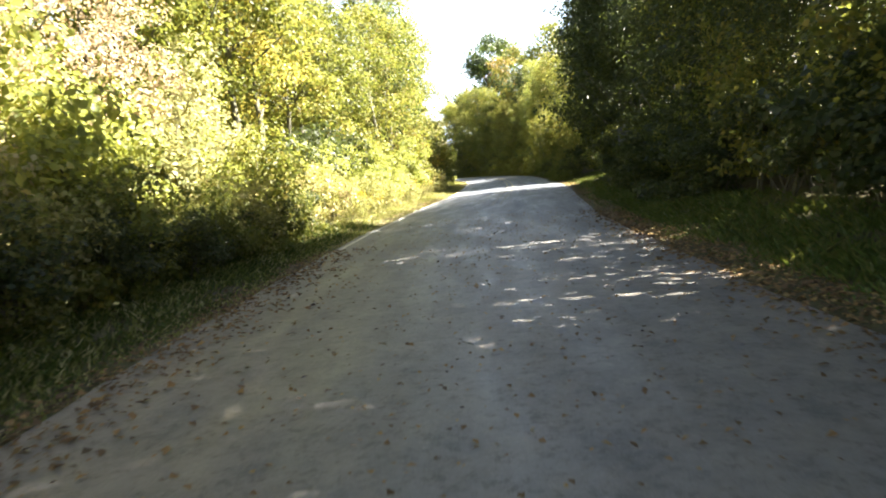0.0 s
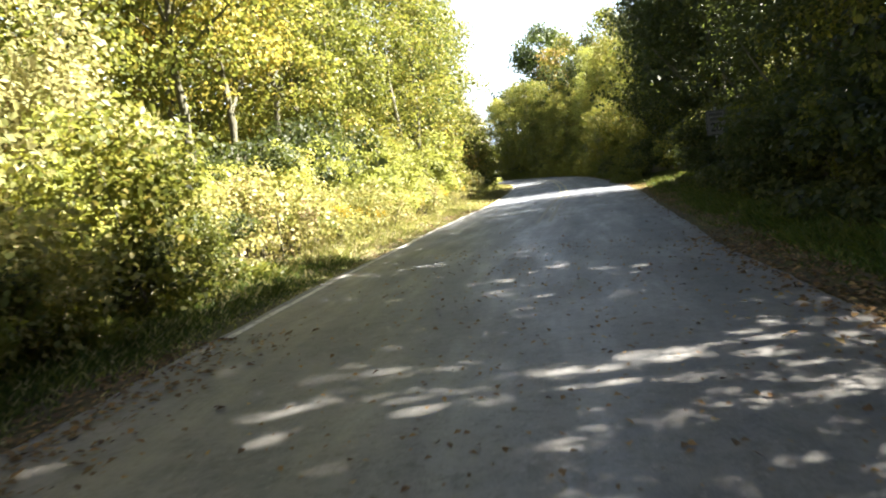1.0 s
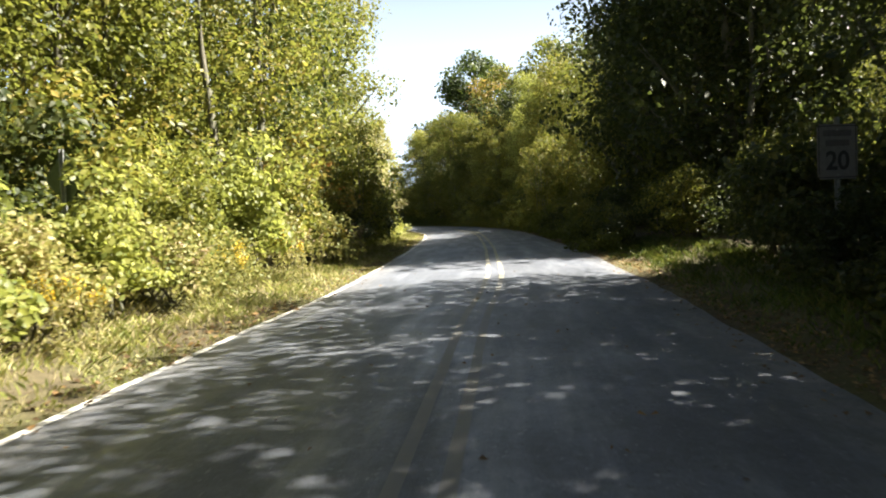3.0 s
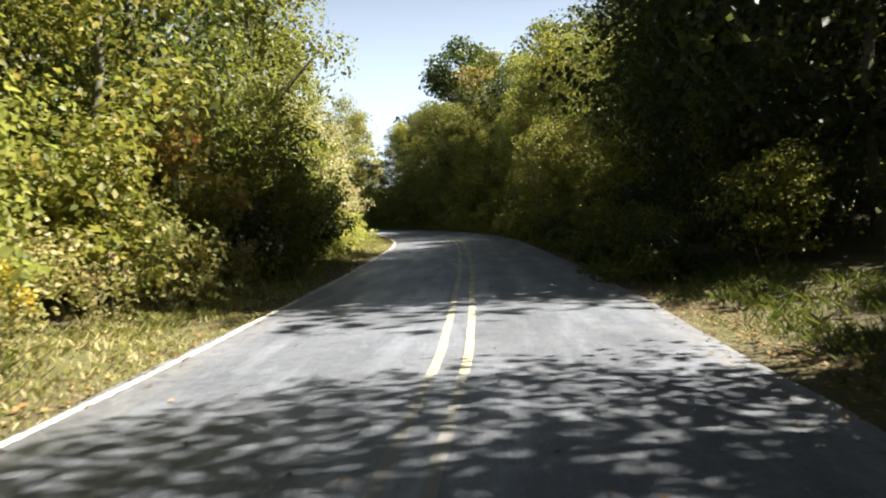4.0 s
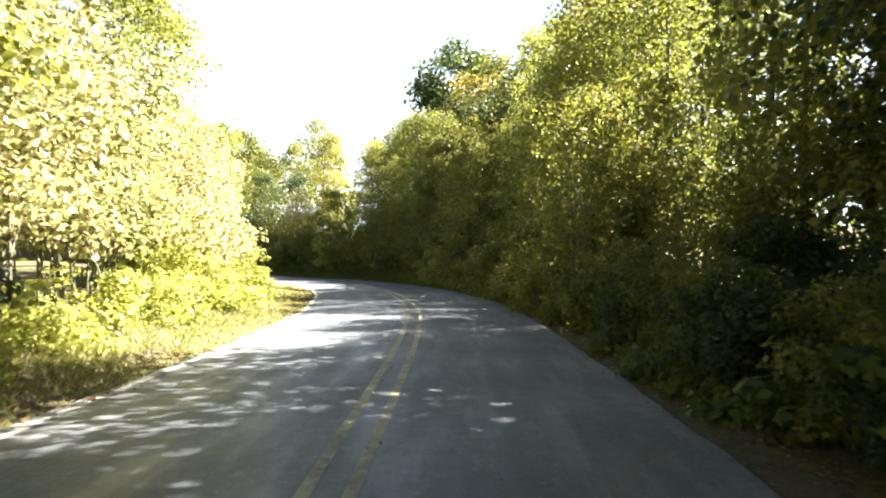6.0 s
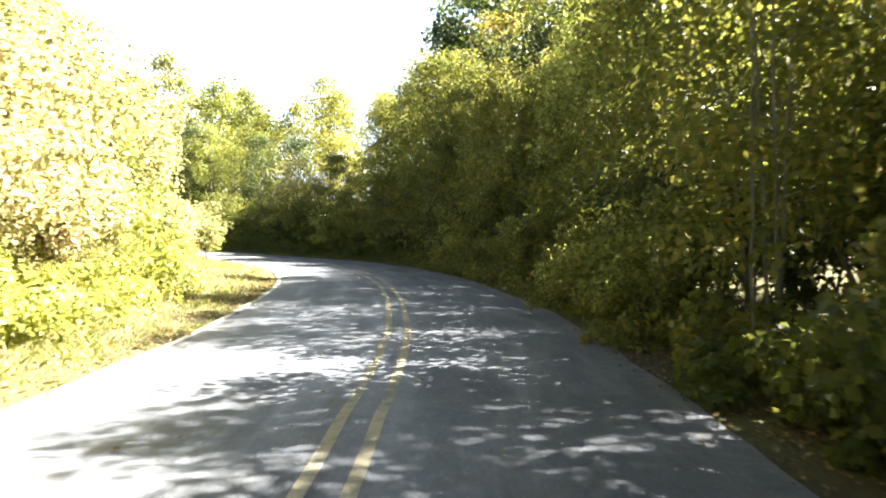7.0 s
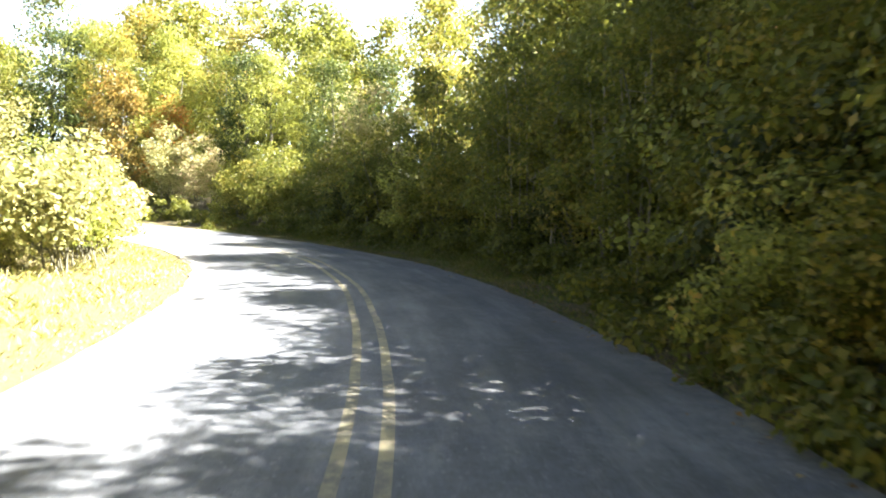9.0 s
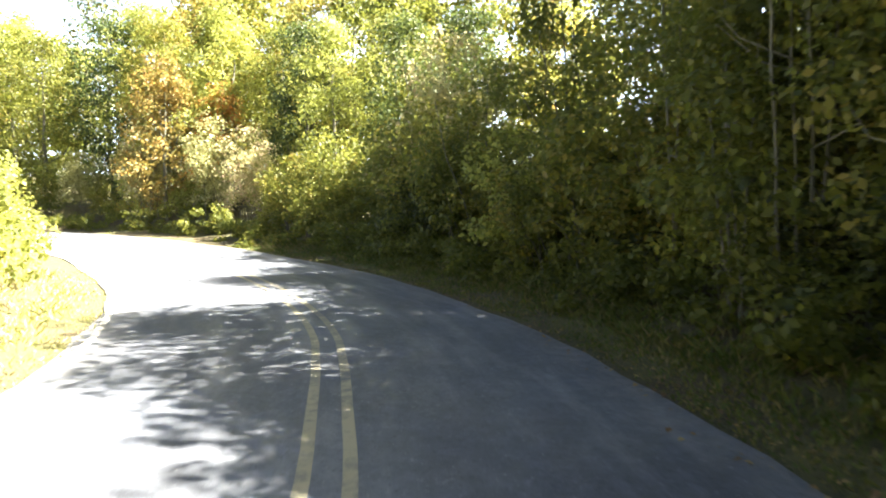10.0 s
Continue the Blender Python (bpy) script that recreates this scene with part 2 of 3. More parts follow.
stalk_mat = bark_material("weed_stalk", (0.10, 0.10, 0.03), (0.28, 0.24, 0.09))
ground_mat = ground_material()
# a white panel; the shade it hangs in is put into this grey
sign_white_shaded = plain_material("sign_white_shaded", (0.17, 0.17, 0.168), 0.5)
sign_black = plain_material("sign_black", (0.03, 0.03, 0.03), 0.4)
sign_worn = plain_material("sign_worn", (0.09, 0.09, 0.09), 0.5)
sign_back = plain_material("sign_back", (0.15, 0.19, 0.09), 0.55, 0.4)
steel = plain_material("galvanised_steel", (0.42, 0.43, 0.43), 0.45, 0.7)

# ---- the road's centre line ----
CENTRE = [(-1.6, -70), (-1.0, -40), (-0.3, -15), (-0.02, 2), (0.57, 13), (1.24, 20), (2.06, 27), (2.78, 32), (3.35, 38), (3.81, 44), (4.16, 50), (4.4, 56),
          (4.32, 62), (3.65, 69), (2.46, 75), (0.76, 80.4), (-0.97, 84.3), (-2.95, 87.9), (-6.5, 92.2), (-12.2, 97.2), (-21, 103.3), (-31, 108), (-42, 109), (-55, 104), (-68, 95)]
LEFT_EDGE, RIGHT_EDGE, LINE_OFF = -2.71, 2.5, -2.61


def spline(points, step=0.5):
    p = np.array(points, float)
    p = np.vstack([2 * p[0] - p[1], p, 2 * p[-1] - p[-2]])
    out = []
    for i in range(1, len(p) - 2):
        n = max(2, int(np.linalg.norm(p[i + 1] - p[i]) / step))
        t = (np.arange(n) / n)[:, None]
        a, b, c, d = p[i - 1:i + 3]
        out.append(0.5 * (2 * b + (c - a) * t + (2 * a - 5 * b + 4 * c - d) * t ** 2 + (3 * b - a - 3 * c + d) * t ** 3))
    return np.vstack(out)


LINE = spline(CENTRE)
way = np.gradient(LINE, axis=0)
way /= np.linalg.norm(way, axis=1)[:, None]
SIDE = np.stack([way[:, 1], -way[:, 0]], 1)       # to the right of the road
ALONG = np.concatenate([[0], np.cumsum(np.linalg.norm(np.diff(LINE, axis=0), axis=1))])
ALONG -= np.interp(0, LINE[:, 1], ALONG)          # metres along the road from y = 0


def road_point(s, off):
    """The place s metres along the road, at the offset (right: plus) from its centre line."""
    i = int(np.argmin(np.abs(ALONG - s)))
    return LINE[i] + SIDE[i] * off


def road_points(s, off):
    i = np.clip(np.searchsorted(ALONG, s), 0, len(LINE) - 1)
    return LINE[i] + SIDE[i] * np.asarray(off)[:, None] + way[i] * (np.asarray(s) - ALONG[i])[:, None]


def climb(s):
    """The road rises a little beyond the bend."""
    return 0.018 * np.clip(np.asarray(s, float) - 92, 0, 60)


def offset_of(xy, with_climb=False):
    """Signed distances of places from the centre line, right: plus."""
    xy = np.atleast_2d(np.asarray(xy, float))
    res, rise = np.empty(len(xy)), np.empty(len(xy))
    for k in range(0, len(xy), 4000):
        d = xy[k:k + 4000, None, :] - LINE[None, ::2, :]
        q = (d ** 2).sum(2)
        i = q.argmin(1)
        s = (d[np.arange(len(i)), i] * SIDE[::2][i]).sum(1)
        res[k:k + 4000] = np.sqrt(q[np.arange(len(i)), i]) * np.where(s < 0, -1, 1)
        rise[k:k + 4000] = climb(ALONG[::2][i])
    return (res, rise) if with_climb else res


def ground_height(xy):
    xy = np.atleast_2d(np.asarray(xy, float))
    o, rise = offset_of(xy, True)
    a = np.abs(o)
    z = rise - 0.07 + 0.065 * np.clip((a - 2.35) / 0.4, 0, 1) + 0.045 * np.clip((a - 3.0) / 1.0, 0, 1)
    left, right = np.clip(-o - 4.0, 0, None), np.clip(o - 3.8, 0, None)
    z += 1.1 * (1 - np.exp(-left / 4)) + 0.9 * (1 - np.exp(-right / 5))
    x, y = xy[:, 0], xy[:, 1]
    z += np.clip((a - 3.4) / 2, 0, 1) * (0.06 * np.sin(x * 1.3 + 2) * np.cos(y * 0.9) + 0.05 * np.sin(y * 2.1 + x))
    far = np.clip(np.hypot(x, y - 60) - 60, 0, 140)
    return z + 0.06 * far


def mesh_object(name, verts, faces, material, smooth=False):
    me = bpy.data.meshes.new(name)
    me.from_pydata(verts, [], faces)
    me.materials.append(material)
    if smooth:
        me.polygons.foreach_set("use_smooth", [True] * len(me.polygons))
    me.update()
    return new(name, me)


def part(name, bm, material, parent, label=""):
    me = bpy.data.meshes.new(name)
    bm.to_mesh(me)
    bm.free()
    me.materials.append(material)
    ob = new(name, me)
    ob.parent = parent
    if label:
        ob["label"] = label
    return ob


# ---- ground and road ----
def build_ground():
    xs = np.concatenate([[-2500, -900, -300, -130], np.arange(-70, -20, 2.0), np.arange(-20, 20, 0.6), np.arange(20, 60, 2.0), [120, 300, 900, 2500]])
    ys = np.concatenate([[-2500, -900, -300, -120], np.arange(-60, -6, 2.0), np.arange(-6, 112, 0.6), np.arange(112, 170, 2.0), [240, 500, 1200, 2500]])
    X, Y = np.meshgrid(xs, ys)
    xy = np.stack([X.ravel(), Y.ravel()], 1)
    z = ground_height(xy)
    n, m = len(xs), len(ys)
    idx = np.arange(n * m).reshape(m, n)
    q = np.stack([idx[:-1, :-1], idx[:-1, 1:], idx[1:, 1:], idx[1:, :-1]], -1).reshape(-1, 4)
    ob = mesh_object("ground", np.column_stack([xy, z]).tolist(), q.tolist(), ground_mat, True)
    return tagged(ob, "grassy verge and leaf-strewn forest floor beside the road", "ground", kind="structure")


def strip(name, material, offs, heights, s0, s1, wobble=0.0, seed=0):
    """A ribbon along the road, with a profile of offsets and heights."""
    keep = (ALONG >= s0) & (ALONG <= s1)
    L, S, A = LINE[keep], SIDE[keep], ALONG[keep]
    rng = np.random.default_rng(seed)
    verts, uvs = [], []
    wob = np.convolve(rng.normal(0, 1, len(L) + 8), np.ones(9) / 3, "valid")[:len(L)] * wobble
    for k, (p, s, a) in enumerate(zip(L, S, A)):
        for j, (o, h) in enumerate(zip(offs, heights)):
            e = wob[k] if j < 2 or j > len(offs) - 3 else 0.0
            q = p + s * (o + e)
            verts.append((q[0], q[1], h + float(climb(a))))
            uvs.append((o, a))
    n = len(offs)
    faces = [(k * n + j, k * n + j + 1, (k + 1) * n + j + 1, (k + 1) * n + j) for k in range(len(L) - 1) for j in range(n - 1)]
    ob = mesh_object(name, verts, faces, material)
    uv = ob.data.uv_layers.new(name="UVMap")
    li = np.empty(len(ob.data.loops), np.int32)
    ob.data.loops.foreach_get("vertex_index", li)
    uv.data.foreach_set("uv", np.array(uvs, np.float32)[li].ravel())
    return ob


def crown_height(o):
    return 0.05 * (1 - (o / 2.85) ** 2)


build_ground()
prof = np.linspace(LEFT_EDGE, RIGHT_EDGE, 13)
road = strip("road", asphalt, [LEFT_EDGE - 0.03, *prof, RIGHT_EDGE + 0.03], [-0.12, *[crown_height(o) for o in prof], -0.12], -60, 175, wobble=0.05, seed=3)
tagged(road, "narrow two-lane road of worn grey asphalt", "road", kind="structure")


def line_paint(name, material, o, w, s0, s1, label, seed):
    """One painted line, a little proud of the road."""
    h0, h1 = crown_height(o - w / 2), crown_height(o + w / 2)
    ob = strip(name, material, [o - w / 2, o + w / 2], [h0 + 0.0035, h1 + 0.0035], s0, s1, wobble=0.012, seed=seed)
    return tagged(ob, label, "road marking", kind="structure")


for o in (-0.105, 0.15):
    line_paint("centre_line", yellow_paint, o, 0.085, 33, 175, "worn yellow centre line painted on the asphalt", 5)
    line_paint("centre_line", yellow_faded, o, 0.085, 22, 33.3, "yellow centre line nearly worn away", 7)
line_paint("edge_line", white_paint, LINE_OFF, 0.095, 13, 175, "worn white edge line painted on the asphalt", 6)


# ---- plants ----
def card_mesh(name, verts, count, material):
    """A mesh of count separate four-cornered leaves, two triangles each."""
    k = (np.arange(count) * 4)[:, None]
    tri = np.concatenate([k + [0, 2, 1], k + [0, 3, 2]], 1).reshape(-1)
    me = bpy.data.meshes.new(name)
    me.vertices.add(len(verts))
    me.vertices.foreach_set("co", verts.astype(np.float32).ravel())
    me.loops.add(len(tri))
    me.loops.foreach_set("vertex_index", tri.astype(np.int32))
    me.polygons.add(count * 2)
    me.polygons.foreach_set("loop_start", (np.arange(count * 2) * 3).astype(np.int32))
    me.materials.append(material)
    me.update(calc_edges=True)
    return me


def leaf_mesh(name, centres, size, rng, material, outward=None, aspect=0.66):
    """Many small folded leaves that tend to face out of their clump and up."""
    n = len(centres)
    size = size * rng.uniform(0.6, 1.35, n)[:, None]
    normal = rng.normal(0, 0.55, (n, 3))
    if outward is not None:
        normal += 0.8 * outward
    normal[:, 2] += 0.45
    normal /= np.linalg.norm(normal, axis=1)[:, None]
    d = rng.normal(0, 1, (n, 3))
    u = np.cross(normal, d)
    u /= np.linalg.norm(u, axis=1)[:, None]
    v = np.cross(normal, u)
    base, tip = centres - v * size * 0.5, centres + v * size * 0.5
    lift = normal * size * 0.10
    a, b = centres - u * size * 0.5 * aspect + lift, centres + u * size * 0.5 * aspect + lift
    return card_mesh(name, np.stack([base, a, tip, b], 1).reshape(-1, 3), n, material)


def tube(bm, points, radii, sides=7):
    rings = []
    for i, (p, r) in enumerate(zip(points, radii)):
        d = Vector(points[min(i + 1, len(points) - 1)]) - Vector(points[max(i - 1, 0)])
        q = d.to_track_quat("Z", "Y")
        rings.append([bm.verts.new(Vector(p) + q @ Vector((r * math.cos(2 * math.pi * k / sides), r * math.sin(2 * math.pi * k / sides), 0))) for k in range(sides)])
    for a, b in zip(rings, rings[1:]):
        for k in range(sides):
            bm.faces.new((a[k], a[(k + 1) % sides], b[(k + 1) % sides], b[k]))
    bm.faces.new(rings[-1])
    for f in bm.faces:
        f.smooth = True


def clump_leaves(centres, radii, leaves, rng):
    w = radii ** 2
    pick = rng.choice(len(radii), leaves, p=w / w.sum())
    d = rng.normal(0, 1, (leaves, 3))
    d /= np.linalg.norm(d, axis=1)[:, None]
    pos = centres[pick] + d * (rng.uniform(0.1, 1, leaves) ** 0.4 * radii[pick])[:, None] * np.array([1.15, 1.15, 0.75])
    return pos, d


def build_tree(name, height, radius, low, leaves, size, material, bark_mat, label, seed, trunk_r=0.14, clumps=90, clump=(0.16, 0.34), limbs=9, trunks=1, category="tree"):
    """Tapered trunk or trunks, limbs that reach into the crown, and a crown of leaf clumps. low: share of the height at which the crown begins."""
    rng = np.random.default_rng(seed)
    root = new(name)
    z = np.linspace(-0.3, height * 0.93, 10)
    bend = np.cumsum(rng.normal(0, 0.07, (10, 2)), 0) * (height / 10)
    bend[:2] *= 0.2
    for k in range(trunks):
        lean = np.array((0.0, 0.0)) if k == 0 else rng.normal(0, 1, 2) * height * 0.09
        foot = np.array((0.0, 0.0)) if k == 0 else rng.normal(0, 0.35, 2)
        pts = [(bend[i, 0] + foot[0] + lean[0] * i / 9, bend[i, 1] + foot[1] + lean[1] * i / 9, z[i] * (1 if k == 0 else 0.85)) for i in range(10)]
        rad = [trunk_r * (0.7 if k else 1) * (1.35 if i == 0 else 1.0) * (1 - 0.93 * i / 9) + 0.012 for i in range(10)]
        bm = bmesh.new()
        tube(bm, pts, rad, 8)
        part("trunk", bm, bark_mat, root)

    def axis(h):
        return np.array([np.interp(h, z, bend[:, 0]), np.interp(h, z, bend[:, 1])])
    centres, radii = [], []
    for _ in range(clumps):
        h = low + (1 - low) * rng.uniform(0, 1) ** 0.85
        k = (h - low) / (1 - low)
        reach = radius * (math.sin(math.pi * (0.16 + 0.80 * k)) ** 0.7) * (0.55 + 0.45 * rng.uniform()) * (1 + 0.25 * math.sin(3 * k * 6 + seed))
        ang = rng.uniform(0, 2 * math.pi)
        rr = reach * rng.uniform(0.35, 1.0) ** 0.5
        c = axis(h * height) + rr * np.array([math.cos(ang), math.sin(ang)])
        centres.append((c[0], c[1], h * height + rng.normal(0, 0.2)))
        radii.append(radius * rng.uniform(*clump))
    centres, radii = np.array(centres), np.array(radii)
    for i in rng.choice(clumps, limbs, replace=False):
        c = centres[i]
        h0 = max(height * low * 0.6, c[2] - np.hypot(*(c[:2] - axis(c[2]))) * rng.uniform(0.5, 1.1))
        a0 = axis(h0)
        start, end = Vector((a0[0], a0[1], h0)), Vector(c)
        mid = start.lerp(end, 0.5) + Vector((rng.normal(0, 0.15), rng.normal(0, 0.15), -0.15 * (end - start).length * rng.uniform(0, 1)))
        r0 = trunk_r * (1 - 0.9 * h0 / height) * 0.55 + 0.01
        bm = bmesh.new()
        tube(bm, [start, start.lerp(mid, 0.5), mid, mid.lerp(end, 0.6), end], [r0, r0 * 0.8, r0 * 0.6, r0 * 0.4, 0.006], 5)
        part("limb", bm, bark_mat, root)
    pos, d = clump_leaves(centres, radii, leaves, rng)
    pos[:, 2] = np.maximum(pos[:, 2], 0.05)
    crown = new("crown", leaf_mesh("crown", pos, size, rng, material, d))
    crown.parent = root
    return tagged(root, label, category, "trees along the road")


def build_shrub(name, height, radius, leaves, size, material, label, seed, stems=7, clumps=26, category="shrub"):
    """Arching stems from one base, each ending in clumps of leaves."""
    rng = np.random.default_rng(seed)
    root = new(name)
    centres, radii = [], []
    for s in range(clumps):
        ang, tilt = rng.uniform(0, 2 * math.pi), rng.uniform(0.1, 1.0)
        top = np.array([math.cos(ang) * radius * tilt, math.sin(ang) * radius * tilt, height * rng.uniform(0.25, 1.0) * (1 - 0.35 * tilt ** 2)])
        foot = np.array([rng.normal(0, 0.15 * radius), rng.normal(0, 0.15 * radius), -0.1])
        t = np.linspace(0, 1, 5)[:, None]
        arc = foot + (top - foot) * t + np.array([0, 0, 1]) * (0.22 * height * np.sin(np.pi * t) * tilt)
        if s < stems:
            bm = bmesh.new()
            tube(bm, [tuple(p) for p in arc], [0.022, 0.018, 0.014, 0.009, 0.004], 5)
            part("stem", bm, bark, root)
        for k in (1.0, 0.7):
            centres.append([np.interp(k, t[:, 0], arc[:, j]) for j in range(3)])
            radii.append(radius * rng.uniform(0.16, 0.34))
    pos, d = clump_leaves(np.array(centres), np.array(radii), leaves, rng)
    pos[:, 2] = np.maximum(pos[:, 2], 0.03)
    ob = new("foliage", leaf_mesh("foliage", pos, size, rng, material, d))
    ob.parent = root
    return tagged(root, label, category, "shrubs along the road")


def build_weed(name, height, count, head, label, seed):
    """A clump of upright stalks with narrow leaves and, where given, flower heads."""
    rng = np.random.default_rng(seed)
    root = new(name)
    pos, heads = [], []
    for s in range(count):
        foot = rng.normal(0, 0.22, 2)
        top = foot + rng.normal(0, 0.16, 2)
        h = height * rng.uniform(0.65, 1.1)
        pts = [(*(foot + (top - foot) * t ** 1.5), h * t - 0.05) for t in (0, 0.35, 0.7, 1.0)]
        bm = bmesh.new()
        tube(bm, pts, [0.006, 0.005, 0.004, 0.002], 4)
        part("stalk", bm, stalk_mat, root)
        k = rng.uniform(0.1, 0.95, 60)
        pos.append(np.column_stack([foot + (top - foot) * k[:, None] ** 1.5, h * k]) + rng.normal(0, 0.045, (60, 3)))
        k = rng.uniform(0.82, 1.06, 45)
        heads.append(np.column_stack([foot + (top - foot) * k[:, None] ** 1.5, h * k]) + rng.normal(0, 0.035, (45, 3)))
    ob = new("leaves", leaf_mesh("leaves", np.vstack(pos), 0.085, rng, leaf_weed, None, 0.3))
    ob.parent = root
    if head:
        ob = new("bloom", leaf_mesh("bloom", np.vstack(heads), 0.035, rng, head, None, 0.8))
        ob.parent = root
        tagged(ob, kind="stuff")
    return tagged(root, label, "weed", "weeds on the verge")


set_down = set()


def plant(proto, x, y, scale=1.0, turn=0.0, tall=1.0, tip=0.0):
    """Sets a plant on the ground: the first time the built one, then copies."""
    z = float(ground_height((x, y))[0]) - 0.02
    m = pose(x, y, z, tip, 0, turn) @ Matrix.Diagonal((scale, scale, scale * tall, 1))
    if proto.name not in set_down:
        set_down.add(proto.name)
        proto.matrix_basis = m
        return proto
    s = proto.scale
    return copy_thing(proto, m @ Matrix.Diagonal((1 / s[0], 1 / s[1], 1 / s[2], 1)))


TREES = {
    "green": build_tree("tree", 10.0, 2.7, 0.10, 8800, 0.145, leaf_green, bark, "green deciduous tree with a leafy crown beside the road", 11),
    "green2": build_tree("tree", 11.5, 3.0, 0.12, 9600, 0.155, leaf_green, bark, "tall green deciduous tree with low leafy limbs", 12, clumps=110),
    "yellow": build_tree("tree", 9.5, 2.8, 0.08, 9800, 0.145, leaf_yellow, bark, "deciduous tree turning yellow in autumn", 13, clumps=110, clump=(0.12, 0.30)),
    "yellow2": build_tree("tree", 11.0, 2.6, 0.12, 10000, 0.13, leaf_yellow, bark, "slender tree with yellow-green autumn leaves", 14, clump=(0.14, 0.30)),
    "maple": build_tree("tree", 10.5, 3.3, 0.42, 10000, 0.15, leaf_gold, bark, "broad-crowned tree turning golden above the roadside brush", 67, trunk_r=0.16, clumps=90, clump=(0.13, 0.26), limbs=12),
    "maple2": build_tree("tree", 9.5, 3.0, 0.38, 8500, 0.15, leaf_green, bark, "green deciduous tree with a raised crown behind roadside brush", 68, clumps=80, clump=(0.14, 0.28), limbs=12),
    "orange": build_tree("tree", 10.5, 2.9, 0.12, 8500, 0.18, leaf_orange, bark, "deciduous tree with orange autumn leaves", 15),
    "dark": build_tree("tree", 11.0, 3.1, 0.06, 10000, 0.15, leaf_shade_dark, bark, "tree in the shaded wood, leaves darkened to add shade", 16, clumps=120),
    "shade": build_tree("tree", 10.5, 2.7, 0.08, 8000, 0.165, leaf_oak_and_shade, bark, "deciduous tree with leafy lower limbs, leaves darkened to suggest shade", 65, clumps=100),
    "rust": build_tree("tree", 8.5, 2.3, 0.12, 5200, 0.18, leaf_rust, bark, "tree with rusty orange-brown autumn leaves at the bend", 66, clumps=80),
    "back": build_tree("tree", 11.0, 3.2, 0.06, 3800, 0.26, leaf_shade_dark, bark, "tree deep in the shaded wood, shade put into its leaves", 61, clumps=80, limbs=5),
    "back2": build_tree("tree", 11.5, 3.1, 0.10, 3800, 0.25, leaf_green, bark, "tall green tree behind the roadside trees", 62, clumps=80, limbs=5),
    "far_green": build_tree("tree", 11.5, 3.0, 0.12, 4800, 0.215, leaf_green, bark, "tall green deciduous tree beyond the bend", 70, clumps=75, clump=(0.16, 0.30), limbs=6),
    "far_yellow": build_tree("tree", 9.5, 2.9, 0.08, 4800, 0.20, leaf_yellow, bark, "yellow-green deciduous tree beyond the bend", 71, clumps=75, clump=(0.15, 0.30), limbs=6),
    "high": build_tree("tree", 17.0, 3.3, 0.56, 5200, 0.25, leaf_shade_dark, bark, "tall straight tree with a high crown in the shaded wood", 64, clumps=60, limbs=6),
    "sapling": build_tree("tree", 6.5, 1.7, 0.22, 3600, 0.14, leaf_green, bark, "clump of thin-stemmed saplings at the edge of the wood", 17, trunk_r=0.035, clumps=55, trunks=4, limbs=7),
    "stems": build_tree("tree", 5.0, 1.5, 0.24, 3400, 0.11, leaf_green, bark_pale, "thin pale-stemmed saplings at the edge of the wood", 69, trunk_r=0.013, clumps=55, trunks=4, limbs=5),
    "tan": build_tree("tree", 8.5, 2.8, 0.15, 7500, 0.13, leaf_tan, bark, "tree with dry tan leaves on the sunny bank", 19, clumps=100, clump=(0.12, 0.28)),
    "oak": build_tree("tree", 12.0, 4.2, 0.22, 12000, 0.27, leaf_oak_and_shade, bark, "broad dark green oak standing above the other trees", 18, trunk_r=0.25, clumps=90, clump=(0.14, 0.26), limbs=14),
}
SHRUBS = {
    "green": build_shrub("shrub", 2.6, 1.3, 3500, 0.11, leaf_green, "green leafy shrub at the edge of the wood", 21),
    "yellow": build_shrub("shrub", 2.8, 1.4, 3300, 0.12, leaf_yellow, "yellow-green shrub at the edge of the wood", 22),
    "weed": build_shrub("shrub", 1.5, 1.1, 3200, 0.085, leaf_weed, "tangled pale green roadside brush", 23, clumps=34),
    "dark": build_shrub("shrub", 2.2, 1.4, 2900, 0.12, leaf_shade_dark, "undergrowth whose leaves are darkened to stand for shade", 24),
    "broad": build_shrub("shrub", 2.3, 1.3, 3800, 0.12, leaf_lime, "bright lime-green broad-leaved shrub in the sun", 27, clumps=30),
    "orange": build_shrub("shrub", 3.4, 1.3, 4200, 0.13, leaf_orange, "shrub with orange autumn leaves at the roadside", 28, clumps=34),
    "thicket": build_shrub("shrub", 4.4, 1.9, 5600, 0.125, leaf_green, "tall green thicket in the shade of the wood", 26, stems=10, clumps=44),
    "pale": build_shrub("shrub", 2.6, 1.4, 3600, 0.11, leaf_pale, "pale half-dry shrub on the sunny verge", 29, clumps=34),
    "tall": build_shrub("shrub", 4.6, 1.9, 5600, 0.125, leaf_pale, "tall pale yellow-green thicket at the roadside", 25, stems=10, clumps=44),
}
WEEDS = {
    "goldenrod": build_weed("goldenrod", 1.0, 9, flower_yellow, "goldenrod in yellow flower among roadside brush", 31),
    "dry": build_weed("dry_weed", 1.1, 9, seed_brown, "dry brown seed-headed weeds at the roadside", 32),
}


def row(kinds, protos, s0, s1, step, off, jitter, scale=(0.85, 1.15), skip=(), tall=1.0):
    rng = np.random.default_rng([int(s0 * 10) + 500, int(s1 * 10), int(abs(off) * 10), int(off > 0), len(kinds), int(scale[0] * 100)])
    s = s0
    while s < s1:
        o = off + rng.uniform(-jitter, jitter)
        k = kinds[int(rng.integers(len(kinds)))]
        size, turn = rng.uniform(*scale), rng.uniform(0, 360)
        if not any(a < s < b for a, b in skip):
            p = road_point(s, o)
